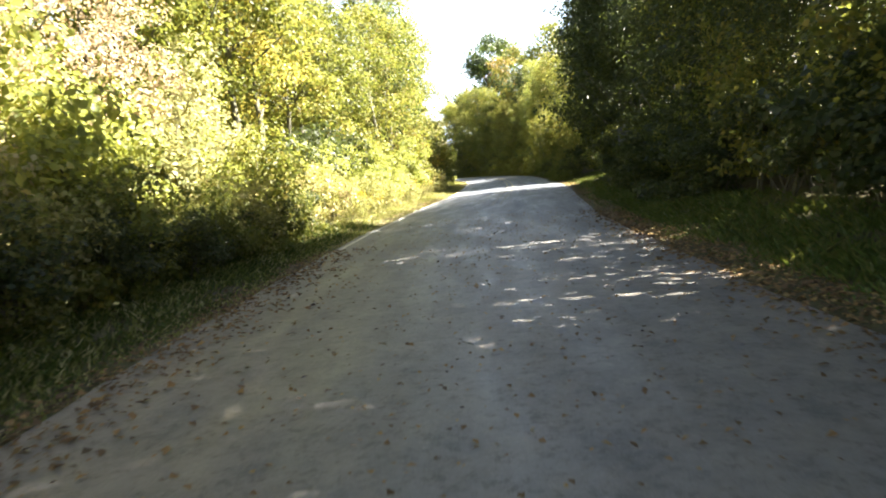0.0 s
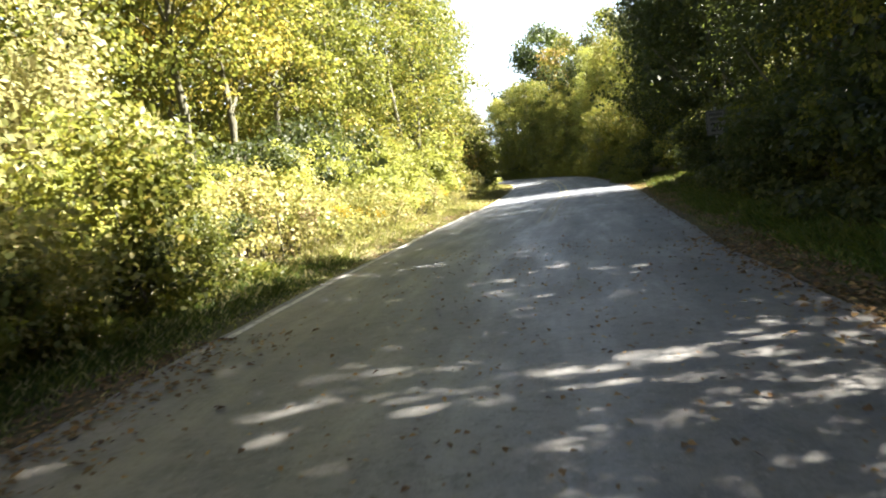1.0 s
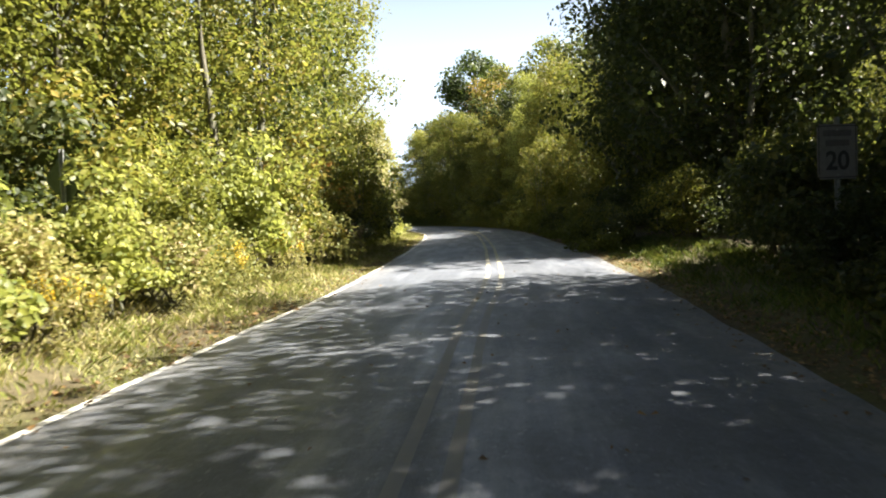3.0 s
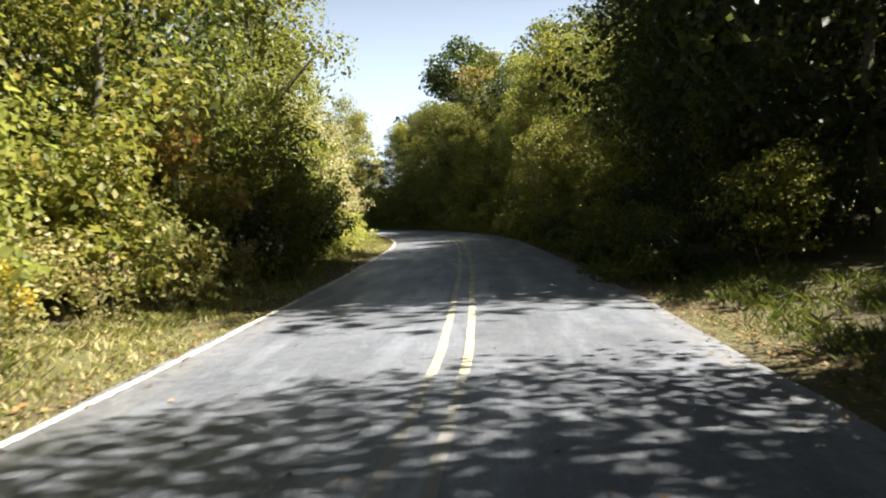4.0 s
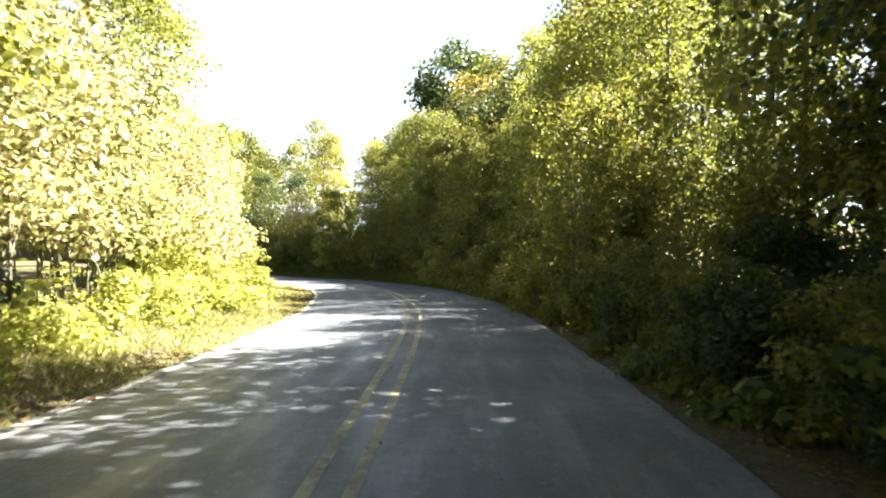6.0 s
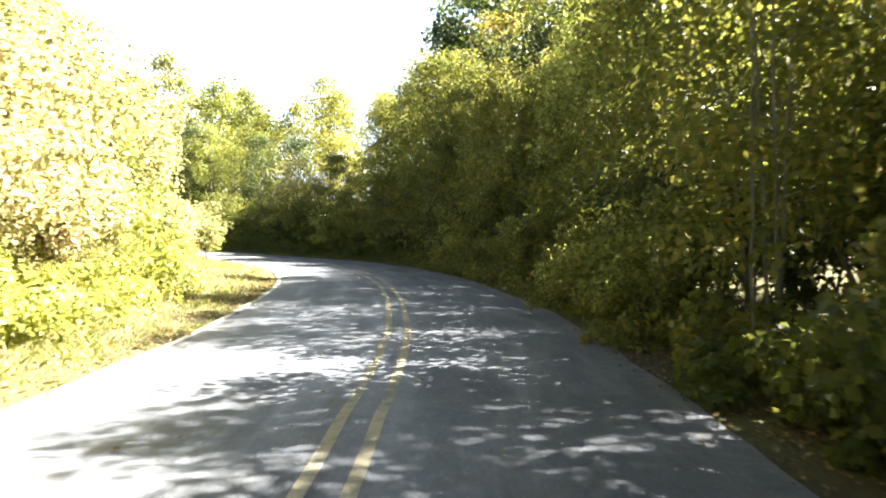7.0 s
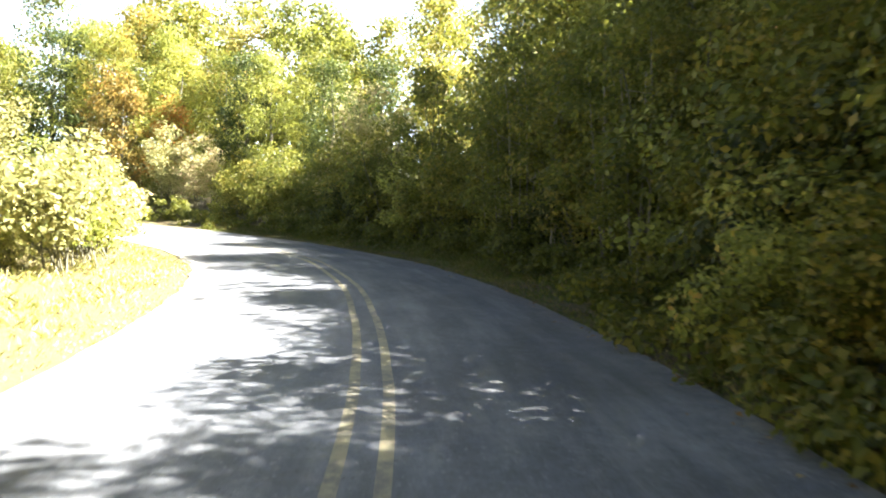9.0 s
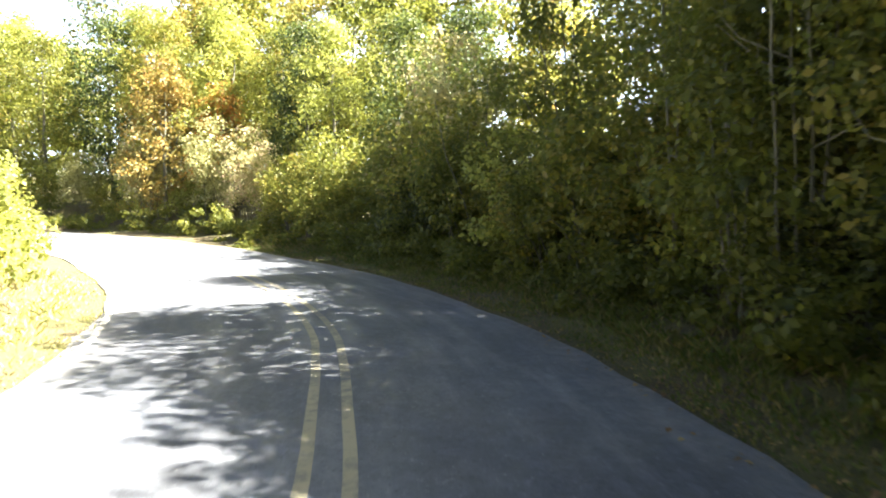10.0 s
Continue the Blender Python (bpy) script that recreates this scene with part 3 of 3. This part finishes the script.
            plant(protos[k], p[0], p[1], size, turn, tall * rng.uniform(0.92, 1.1))
        s += step * rng.uniform(0.75, 1.25)


# left of the road: brush, shrubs, then trees
# low shrubs whose dark leaves stand in for shade at the brush's foot
row(("dark",), SHRUBS, 4.5, 10, 1.5, -4.4, 0.25, (0.45, 0.62))
row(("dark", "dark", "green"), SHRUBS, 10, 17, 1.1, -4.15, 0.15, (0.38, 0.5))
row(("tall", "yellow"), SHRUBS, 5, 18, 3.0, -7.0, 0.4, (0.9, 1.1))
row(("dark", "green", "dark"), SHRUBS, 18, 34, 1.9, -7.0, 0.4, (0.95, 1.25))
row(("weed", "pale", "weed", "green"), SHRUBS, 3, 18, 1.2, -4.5, 0.3, (0.62, 1.05))
row(("weed", "broad", "weed", "green"), SHRUBS, 18.5, 40, 1.2, -4.5, 0.3, (0.7, 1.05), skip=((25.2, 29.2),))
row(("weed", "weed", "broad"), SHRUBS, 25.5, 29.3, 0.9, -4.6, 0.2, (0.76, 0.9))
row(("yellow", "weed", "yellow", "pale"), SHRUBS, 3, 17, 1.9, -5.8, 0.4, (0.7, 1.15))
row(("yellow", "broad", "pale", "yellow"), SHRUBS, 18, 40, 1.9, -5.8, 0.4, (0.66, 0.9), skip=((27.2, 31.0),))
row(("goldenrod", "dry", "goldenrod"), WEEDS, 18, 41, 2.0, -3.9, 0.25, (0.7, 1.0))
for along, off, size in ((39.8, -4.9, 1.0), (41.2, -5.6, 1.05), (13.5, -6.3, 0.8)):
    p = road_point(along, off)
    plant(SHRUBS["orange"], p[0], p[1], size, along * 50)
row(("green", "dark", "green"), SHRUBS, 41, 51, 1.4, -4.5, 0.3, (0.8, 1.1))
row(("maple", "maple2", "maple", "maple"), TREES, 17, 36, 2.7, -8.2, 0.6, (0.85, 1.05))
row(("tan",), TREES, 6, 15.5, 2.2, -7.4, 0.3, (0.56, 0.7))
row(("yellow", "maple2"), TREES, 2, 16, 3.4, -10.2, 0.4, (0.75, 0.9))
# the "shade" trees put the shade on this stretch into leaf colour
row(("green", "shade", "green2", "green"), TREES, 37, 52, 2.7, -6.6, 0.5, (0.9, 1.1))
row(("back2", "back2", "orange", "back2"), TREES, -2, 56, 3.6, -12.5, 1.2, (0.95, 1.2))
row(("tall", "yellow", "tall", "tall"), SHRUBS, 52, 67, 1.6, -6.0, 0.3, (0.9, 1.14))
row(("yellow2", "yellow", "green"), TREES, 54, 67, 3.0, -8.0, 0.6, (0.72, 0.88))
row(("weed", "pale", "pale", "yellow"), SHRUBS, 62, 84, 1.3, -6.2, 0.3, (0.65, 0.95))
row(("weed",), SHRUBS, 64, 86, 0.9, -5.75, 0.2, (0.42, 0.58))
row(("tall", "yellow", "tall"), SHRUBS, 73.5, 82.5, 1.7, -7.2, 0.3, (1.0, 1.3))
row(("pale", "weed", "yellow"), SHRUBS, 84, 104, 1.3, -4.8, 0.25, (0.75, 0.95))
row(("tall", "yellow"), SHRUBS, 76, 104, 2.2, -7.8, 0.6, (0.6, 0.85))
# right of the road: undergrowth and trees; their height falls with the strip of sun that they leave on the road
row(("dark", "dark", "green"), SHRUBS, -4, 34, 1.4, 5.2, 0.3, (0.7, 1.1), skip=((25.5, 31.2),))
row(("dark", "green", "dark"), SHRUBS, 32, 41, 1.2, 4.9, 0.3, (0.6, 0.9), skip=((34.0, 38.6),))
row(("thicket", "dark"), SHRUBS, 33, 40, 1.8, 7.4, 0.5, (0.5, 0.7))
row(("green", "dark"), SHRUBS, 40, 56.5, 0.8, 3.45, 0.15, (0.40, 0.62))
row(("thicket", "dark"), SHRUBS, 40, 56, 1.7, 5.6, 0.3, (0.65, 0.9))
row(("green", "yellow", "green"), SHRUBS, 60, 77, 0.9, 3.5, 0.2, (0.42, 0.7))
row(("green", "dark"), SHRUBS, 58, 79, 1.6, 5.0, 0.3, (0.8, 1.2))
row(("dark", "thicket", "green"), SHRUBS, 70, 108, 1.3, 5.8, 0.4, (0.75, 1.05))
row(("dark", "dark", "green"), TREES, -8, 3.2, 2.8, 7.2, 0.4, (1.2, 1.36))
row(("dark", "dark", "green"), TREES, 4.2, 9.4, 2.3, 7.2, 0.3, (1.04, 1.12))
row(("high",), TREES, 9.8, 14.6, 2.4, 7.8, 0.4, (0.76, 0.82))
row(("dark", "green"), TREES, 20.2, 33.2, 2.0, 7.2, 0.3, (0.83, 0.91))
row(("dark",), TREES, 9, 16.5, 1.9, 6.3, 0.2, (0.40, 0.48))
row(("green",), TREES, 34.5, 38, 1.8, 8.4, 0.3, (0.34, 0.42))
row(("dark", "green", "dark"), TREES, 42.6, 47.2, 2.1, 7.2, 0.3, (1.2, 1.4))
row(("green", "dark"), TREES, 48.4, 52.4, 1.9, 7.2, 0.3, (1.08, 1.18))
row(("green", "green", "yellow2"), TREES, 52.6, 59, 1.8, 7.0, 0.3, (0.64, 0.74))
row(("green", "green2", "yellow2"), TREES, 61.6, 67, 2.1, 7.0, 0.4, (0.78, 0.88))
row(("green", "green2", "green", "yellow2"), TREES, 67, 73.2, 2.1, 7.0, 0.4, (0.80, 0.92))
row(("green", "sapling", "green", "yellow2"), TREES, 73.4, 83, 1.4, 6.9, 0.5, (0.60, 0.74))
row(("green", "yellow2", "green", "green2"), TREES, 84.2, 88.4, 1.6, 7.1, 0.4, (0.9, 1.04))
row(("green", "yellow2"), TREES, 88.8, 91, 1.6, 7.1, 0.3, (0.7, 0.78))
row(("green", "green2"), TREES, 90.5, 94.5, 1.8, 9.2, 0.4, (0.82, 0.92))
row(("back", "back2", "back"), TREES, -8, 19, 2.8, 11.0, 0.8, (1.33, 1.5), skip=((9.4, 20),))
row(("high",), TREES, 10.3, 15.6, 2.6, 11.5, 0.4, (0.93, 1.02))
row(("back", "back2", "back"), TREES, 21.4, 32.4, 2.4, 11.0, 0.6, (0.94, 1.04))
row(("back", "back2", "back"), TREES, 43.4, 46.6, 2.4, 11.5, 0.5, (1.4, 1.58))
row(("back2", "back"), TREES, 68, 72.2, 2.2, 10.8, 0.6, (1.0, 1.1))
row(("back2", "back"), TREES, 73, 91, 2.1, 10.8, 0.6, (0.83, 0.94))
row(("back", "back2"), TREES, -8, 8.5, 2.8, 15.5, 1.0, (1.28, 1.42))
row(("back", "back2"), TREES, 19.5, 32, 2.8, 15.5, 1.0, (1.1, 1.22))
row(("back",), TREES, 35, 42, 3.0, 18.5, 0.5, (0.9, 1.0))
row(("back", "back2"), TREES, 44.4, 47.5, 3.0, 15.5, 0.8, (1.5, 1.65))
row(("back", "back2"), TREES, 48, 53, 2.3, 11.3, 0.5, (0.88, 1.0))
row(("back2", "back"), TREES, 53.5, 60, 2.0, 11.2, 0.5, (0.88, 0.98))
row(("back", "back2"), TREES, 49, 61, 2.4, 15.8, 0.6, (1.18, 1.3))
row(("back", "back2"), TREES, 70, 86, 3.0, 15.5, 1.0, (1.2, 1.32))
row(("back", "back2"), TREES, 86.4, 90.5, 2.4, 15.2, 0.5, (1.08, 1.18))
for along, off, kind, size in ((79.4, 7.0, "green", 0.74), (78.4, 10.6, "back", 0.96), (83.6, 6.8, "green", 0.76), (82.2, 10.6, "back", 0.96), (77.0, 6.9, "green", 0.68), (75.8, 10.8, "back", 0.88)):
    p = road_point(along, off)
    plant(TREES[kind], p[0], p[1], size, along * 30)
for along, off, kind, size in ((41.3, 7.6, "dark", 0.88), (41.8, 11.2, "back", 1.0), (15.6, 7.3, "dark", 1.0), (18.2, 7.4, "green2", 0.92), (16.8, 11.3, "back", 1.25), (19.4, 11.2, "back2", 1.15)):
    p = road_point(along, off)
    plant(TREES[kind], p[0], p[1], size, along * 30)
row(("sapling",), TREES, 58, 67, 2.0, 4.6, 0.3, (0.7, 0.9))
row(("sapling",), TREES, 76, 95, 2.3, 5.4, 0.4, (0.6, 0.9))
row(("green", "dark", "green", "yellow"), SHRUBS, 77, 97, 1.15, 5.0, 0.25, (0.75, 1.15))
row(("thicket", "green"), SHRUBS, 77, 92, 1.8, 6.2, 0.3, (0.9, 1.25))
for along, off, size in ((42.9, -4.0, 0.8), (58.2, 3.6, 0.9), (60.1, 4.1, 1.0), (62.2, 4.2, 0.9), (84.6, 4.5, 0.9), (86.2, 4.7, 1.0), (87.4, 4.4, 0.8), (88.8, 4.8, 1.05), (82.8, 4.6, 0.95), (80.9, 4.5, 0.85)):
    p = road_point(along, off)
    plant(TREES["stems"], p[0], p[1], size, along * 77)
# round the bend
row(("tall", "yellow", "green"), SHRUBS, 98, 150, 1.9, 6.4, 0.5, (0.8, 1.2))
rng = np.random.default_rng(5)
for step in range(19):      # the wood climbs round the bend
    along, grow = 98 + 2.8 * step, min(1.0, step / 10)
    # "shade" trees give dark gaps between lit crowns by leaf colour
    for off, kinds, low, high in ((9.6, ("yellow", "green", "yellow2", "shade"), 0.62, 1.2), (14.0, ("far_green", "far_yellow", "shade", "far_green", "far_yellow", "orange"), 0.8, 1.4)):
        p = road_point(along + rng.uniform(-0.8, 0.8), off + rng.uniform(-0.8, 0.8))
        plant(TREES[kinds[int(rng.integers(len(kinds)))]], p[0], p[1], (low + (high - low) * grow) * rng.uniform(0.92, 1.08), rng.uniform(0, 360))
row(("far_green", "far_yellow", "far_green"), TREES, 116, 172, 4.0, 20.0, 1.8, (1.3, 1.55))
for x, y, k, size in ((8.0, 101.5, "oak", 1.42), (9.2, 97.5, "orange", 1.3), (-5, 119, "green2", 1.25), (-23.5, 111.3, "rust", 0.95), (-21.0, 112.6, "rust", 0.8), (-17.5, 116.0, "orange", 1.1), (-26.8, 115.2, "rust", 1.05), (-9.5, 114.0, "green2", 0.9)):
    plant(TREES[k], x, y, size, 40 * size)


def build_far_woods():
    """The wood behind the roadside trees, seen only as a mass of foliage."""
    rng = np.random.default_rng(77)
    # the right-hand mass stops low light leaking in; its leaf colour carries shade
    for name, s_range, o_range, top, n, mat in (("far_woods", (-15, 108), (19, 48), 13, 40000, leaf_shade_dark), ("far_woods", (-12, 60), (-36, -15), 12, 24000, leaf_green),
                                                ("far_woods", (62, 100), (-50, -24), 9, 16000, leaf_yellow), ("far_woods", (118, 180), (24, 46), 16, 30000, leaf_green)):
        m = n // 45
        xy = road_points(rng.uniform(*s_range, m), rng.uniform(*o_range, m))
        ok = np.abs(offset_of(xy)) > 13
        xy = xy[ok]
        z = ground_height(xy) + rng.uniform(0.02, 1, len(xy)) ** 0.8 * top * rng.uniform(0.6, 1, len(xy))
        pos, d = clump_leaves(np.column_stack([xy, z]), rng.uniform(1.0, 2.1, len(xy)), n, rng)
        pos[:, 2] = np.maximum(pos[:, 2], 0.1)
        ob = new(name, leaf_mesh(name, pos, 0.58, rng, mat, d))
        tagged(ob, "dense autumn wood behind the roadside trees", "woods", kind="stuff")


build_far_woods()


def build_undergrowth(n, s_range, off, spread, height, size, material, label, seed):
    """Low tangled growth along the road, too dense to tell one plant from the next."""
    rng = np.random.default_rng(seed)
    m = n // 70
    s = rng.uniform(*s_range, m)
    xy = road_points(s, off + rng.normal(0, spread, m))
    top = height * (0.6 + 0.3 * np.sin(s * 1.7 + seed) + 0.3 * np.sin(s * 0.61 + 2 * seed))
    z = ground_height(xy) + rng.uniform(0.05, 1, m) * np.maximum(top, 0.12)
    pos, d = clump_leaves(np.column_stack([xy, z]), rng.uniform(0.12, 0.34, m) * (0.6 + 0.4 * height), n, rng)
    pos[:, 2] = np.maximum(pos[:, 2], ground_height(pos[:, :2]) + 0.02)
    ob = new("undergrowth", leaf_mesh("undergrowth", pos, size, rng, material, d))
    tagged(ob, label, "undergrowth", kind="stuff")


build_undergrowth(24000, (40, 68), -4.6, 0.35, 1.25, 0.10, leaf_yellow, "low tangled brush below the sunny thicket", 71)
# the next three have shade put into their leaf colour
build_undergrowth(16000, (15, 31.5), 4.6, 0.35, 0.8, 0.11, leaf_shade_dark, "low growth on the shaded verge, leaves darkened for shade", 72)
build_undergrowth(9000, (10, 34), 8.8, 0.5, 3.0, 0.2, leaf_shade_dark, "thicket deep in the wood, its shade put into leaf colour", 73)
build_undergrowth(14000, (66, 104), 8.8, 0.5, 3.2, 0.2, leaf_shade_dark, "thicket under trees at the bend, leaves darkened to add shade", 74)
build_undergrowth(20000, (39, 58), 3.2, 0.3, 0.85, 0.10, leaf_green, "low shaded growth spilling to the edge of the asphalt", 78)
build_undergrowth(22000, (58, 80), 3.3, 0.35, 0.95, 0.10, leaf_green, "low leafy growth spilling to the edge of the asphalt", 79)
build_undergrowth(26000, (75, 100), 4.3, 0.4, 1.0, 0.1, leaf_green, "low green growth under the trees at the bend", 75)
build_undergrowth(20000, (97, 134), 4.4, 0.5, 1.2, 0.12, leaf_green, "low green growth along the far side of the bend", 77)
build_undergrowth(9000, (3, 17), -4.3, 0.35, 0.7, 0.09, leaf_green, "low green growth in the shade of the bank", 76)


def build_grass(name, n, s_range, o_range, height, material, label, seed):
    """Blades of grass along the verge."""
    rng = np.random.default_rng(seed)
    s = rng.uniform(*s_range, n)
    o = o_range[0] + (o_range[1] - o_range[0]) * rng.uniform(0, 1, n)
    tuft = np.sin(s * 2.3 + o * 3) + np.sin(s * 0.7 - o * 5 + 1) > rng.uniform(-2.2, 1.4, n)
    s, o = s[tuft], o[tuft]
    xy = road_points(s, o)
    z = ground_height(xy)
    n = len(s)
    edge = np.clip((np.abs(o) - 2.7) / 0.7, 0.35, 1)
    h = height * rng.uniform(0.4, 1.3, n) * edge
    ang = rng.uniform(0, 2 * np.pi, n)
    side = np.stack([np.cos(ang), np.sin(ang), np.zeros(n)], 1) * (0.007 + 0.006 * rng.uniform(0, 1, n))[:, None]
    lean = np.stack([rng.normal(0, 0.35, n), rng.normal(0, 0.35, n), np.ones(n)], 1)
    foot = np.column_stack([xy, z - 0.01])
    mid = foot + lean * (h * 0.55)[:, None]
    tip = foot + lean * np.array([1.5, 1.5, 0.95]) * h[:, None]
    verts = np.stack([foot, mid - side, tip, mid + side], 1).reshape(-1, 3)
    ob = new(name, card_mesh(name, verts, n, material))
    return tagged(ob, label, "grass", kind="stuff")


build_grass("verge_grass", 60000, (2, 62), (-2.68, -4.6), 0.13, grass_mat, "uneven green and straw-coloured grass on the sunny verge", 41)
build_grass("verge_grass", 24000, (62, 100), (-2.68, -5.6), 0.13, grass_mat, "straw-coloured grass along the sunny bend", 42)
build_grass("verge_grass", 34000, (0, 42), (2.75, 5.2), 0.15, grass_green, "green grass on the shaded verge under the trees", 43)
build_grass("verge_grass", 30000, (0, 24), (3.05, 4.8), 0.17, grass_green, "lush green grass behind the drift of leaves", 45)
build_grass("verge_grass", 26000, (2, 19), (-2.9, -4.4), 0.13, grass_green, "lush green grass in the shade of the bank", 46)
build_grass("verge_grass", 72000, (60, 106), (2.6, 4.4), 0.14, grass_green, "short grass on the shaded verge at the bend", 44)


def build_fallen_leaves(name, n, s_range, o_mean, o_spread, size, label, seed):
    """Leaves lying on the asphalt and at its edge."""
    rng = np.random.default_rng(seed)
    s = rng.uniform(*s_range, n)
    o = o_mean + rng.normal(0, 1, n) * o_spread
    xy = road_points(s, o)
    on_road = (o > LEFT_EDGE - 0.03) & (o < RIGHT_EDGE + 0.03)
    z = np.where(on_road, crown_height(o) + climb(s), ground_height(xy)) + 0.012
    sz = size * rng.uniform(0.5, 1.5, n)
    ang = rng.uniform(0, 2 * np.pi, n)
    u = np.stack([np.cos(ang), np.sin(ang), rng.normal(0, 0.25, n)], 1) * sz[:, None] * 0.5
    v = np.stack([-np.sin(ang), np.cos(ang), rng.normal(0, 0.25, n)], 1) * sz[:, None] * 0.36
    c = np.column_stack([xy, z])
    up = np.array([0, 0, 1]) * (sz * 0.16)[:, None]
    verts = np.stack([c - u, c - v + up, c + u, c + v + up], 1)
    verts[:, :, 2] = np.maximum(verts[:, :, 2], (z - 0.008)[:, None])
    ob = new(name, card_mesh(name, verts.reshape(-1, 3), n, leaf_dry))
    return tagged(ob, label, "fallen leaves", kind="stuff")


build_fallen_leaves("fallen_leaves", 6500, (0, 17), 2.85, 0.36, 0.055, "drift of brown and yellow leaves along the road edge", 51)
build_fallen_leaves("fallen_leaves", 3200, (0, 13), -2.7, 0.42, 0.055, "brown leaves gathered at the edge of the asphalt", 52)
build_fallen_leaves("fallen_leaves", 2600, (0, 18), 0.4, 1.7, 0.036, "leaves scattered over the asphalt", 53)
build_fallen_leaves("fallen_leaves", 320, (18, 62), 0.2, 1.7, 0.042, "a few leaves scattered over the asphalt", 54)
build_fallen_leaves("fallen_leaves", 8000, (17, 62), 2.95, 0.25, 0.045, "leaves gathered at the shaded edge of the asphalt", 55)
build_fallen_leaves("fallen_leaves", 1400, (18, 75), -3.0, 0.22, 0.07, "thin line of dry leaves along the sunny edge", 56)
build_fallen_leaves("fallen_leaves", 900, (58, 100), 2.65, 0.2, 0.045, "leaves and grit at the edge of the bend", 57)


# ---- signs ----
def box(bm, size, at=(0, 0, 0), bevel=0.0):
    r = bmesh.ops.create_cube(bm, size=1.0, matrix=Matrix.Translation(at) @ Matrix.Diagonal((*size, 1)))
    if bevel:
        bmesh.ops.bevel(bm, geom=list({e for v in r["verts"] for e in v.link_edges}), offset=bevel, segments=2, affect="EDGES")


def channel_post(root, height):
    """A U-shaped sign post with bolt holes left plain."""
    bm = bmesh.new()
    box(bm, (0.05, 0.006, height), (0, 0.012, height / 2 - 0.15))
    for sx in (-1, 1):
        box(bm, (0.006, 0.028, height), (0.025 * sx, 0.0, height / 2 - 0.15))
        box(bm, (0.018, 0.006, height), (0.034 * sx, -0.012, height / 2 - 0.15))
    return part("post", bm, steel, root)


def text_part(root, words, size, at, material):
    cu = bpy.data.curves.new("lettering", "FONT")
    cu.body, cu.size, cu.align_x, cu.align_y, cu.extrude = words, size, "CENTER", "CENTER", 0.0008
    cu.offset = size * 0.022
    ob = bpy.data.objects.new("lettering", cu)
    me = bpy.data.meshes.new_from_object(ob)
    bpy.data.objects.remove(ob)
    me.materials.append(material)
    t = new("lettering", me)
    t.parent = root
    t.matrix_basis = pose(*at, 90, 0, 0)
    return t


def build_speed_sign(x, y, turn):
    root = new("speed_limit_sign")
    z = float(ground_height((x, y))[0])
    channel_post(root, 2.35 - z + 0.15)
    mid = 1.87 - z
    bm = bmesh.new()
    box(bm, (0.61, 0.004, 0.76), (0, -0.02, mid))
    bmesh.ops.bevel(bm, geom=[e for e in bm.edges if abs((e.verts[0].co - e.verts[1].co).y) > 0.003], offset=0.035, segments=4, affect="EDGES")
    panel = part("panel", bm, sign_white_shaded, root, "white rectangular sign panel, greyed to stand for shade")
    bm = bmesh.new()
    w, h, t = 0.57, 0.72, 0.012
    for sx in (-1, 1):
        box(bm, (t, 0.002, h), (sx * (w - t) / 2, -0.0235, mid))
        box(bm, (w - 2 * t, 0.002, t), (0, -0.0235, mid + sx * (h - t) / 2))
    part("border", bm, sign_black, panel, "black border line")
    for wide, up in ((0.42, 0.255), (0.36, 0.12)):      # two worn lines of small lettering
        bm = bmesh.new()
        box(bm, (wide, 0.002, 0.085), (0, -0.0235, mid + up))
        part("lettering", bm, sign_worn, panel, "worn line of small dark lettering")
    text_part(panel, "20", 0.36, (0, -0.0235, mid - 0.135), sign_black)
    for up in (0.3, -0.32):
        bm = bmesh.new()
        bmesh.ops.create_cone(bm, cap_ends=True, segments=8, radius1=0.008, radius2=0.008, depth=0.012, matrix=pose(0, -0.025, mid + up, 90))
        part("bolt", bm, steel, panel)
    root.matrix_basis = pose(x, y, z, 0, 0, turn)
    return tagged(root, "white speed limit sign reading 20 on a steel post", "road sign")


def build_warning_sign(x, y, turn):
    root = new("road_sign_back")
    z = float(ground_height((x, y))[0])
    channel_post(root, 2.3 - z + 0.15)
    bm = bmesh.new()
    bmesh.ops.create_cube(bm, size=1.0, matrix=Matrix.Translation((0, 0.03, 1.92 - z)) @ pose(0, 0, 0, 0, 45, 0) @ Matrix.Diagonal((0.52, 0.004, 0.52, 1)))
    bmesh.ops.bevel(bm, geom=[e for e in bm.edges if abs((e.verts[0].co - e.verts[1].co).y) > 0.003], offset=0.035, segments=4, affect="EDGES")
    panel = part("panel", bm, sign_back, root, "dull grey-green back of a diamond panel")
    for up in (0.2, -0.2):
        bm = bmesh.new()
        bmesh.ops.create_cone(bm, cap_ends=True, segments=8, radius1=0.009, radius2=0.009, depth=0.014, matrix=pose(0, 0.0, 1.92 - z + up, 90))
        part("bolt", bm, steel, panel)
    root.matrix_basis = pose(x, y, z, 0, 0, turn)
    return tagged(root, "back of a diamond-shaped road sign on a steel post among brush", "road sign")


build_speed_sign(7.45, 30.0, 6)
for x, y, size in ((6.95, 29.3, 0.6), (8.3, 29.6, 0.7), (7.5, 31.2, 0.9)):      # growth round its post
    plant(SHRUBS["dark"], x, y, size, 70 * x)
build_warning_sign(-3.0, 29.7, -24)
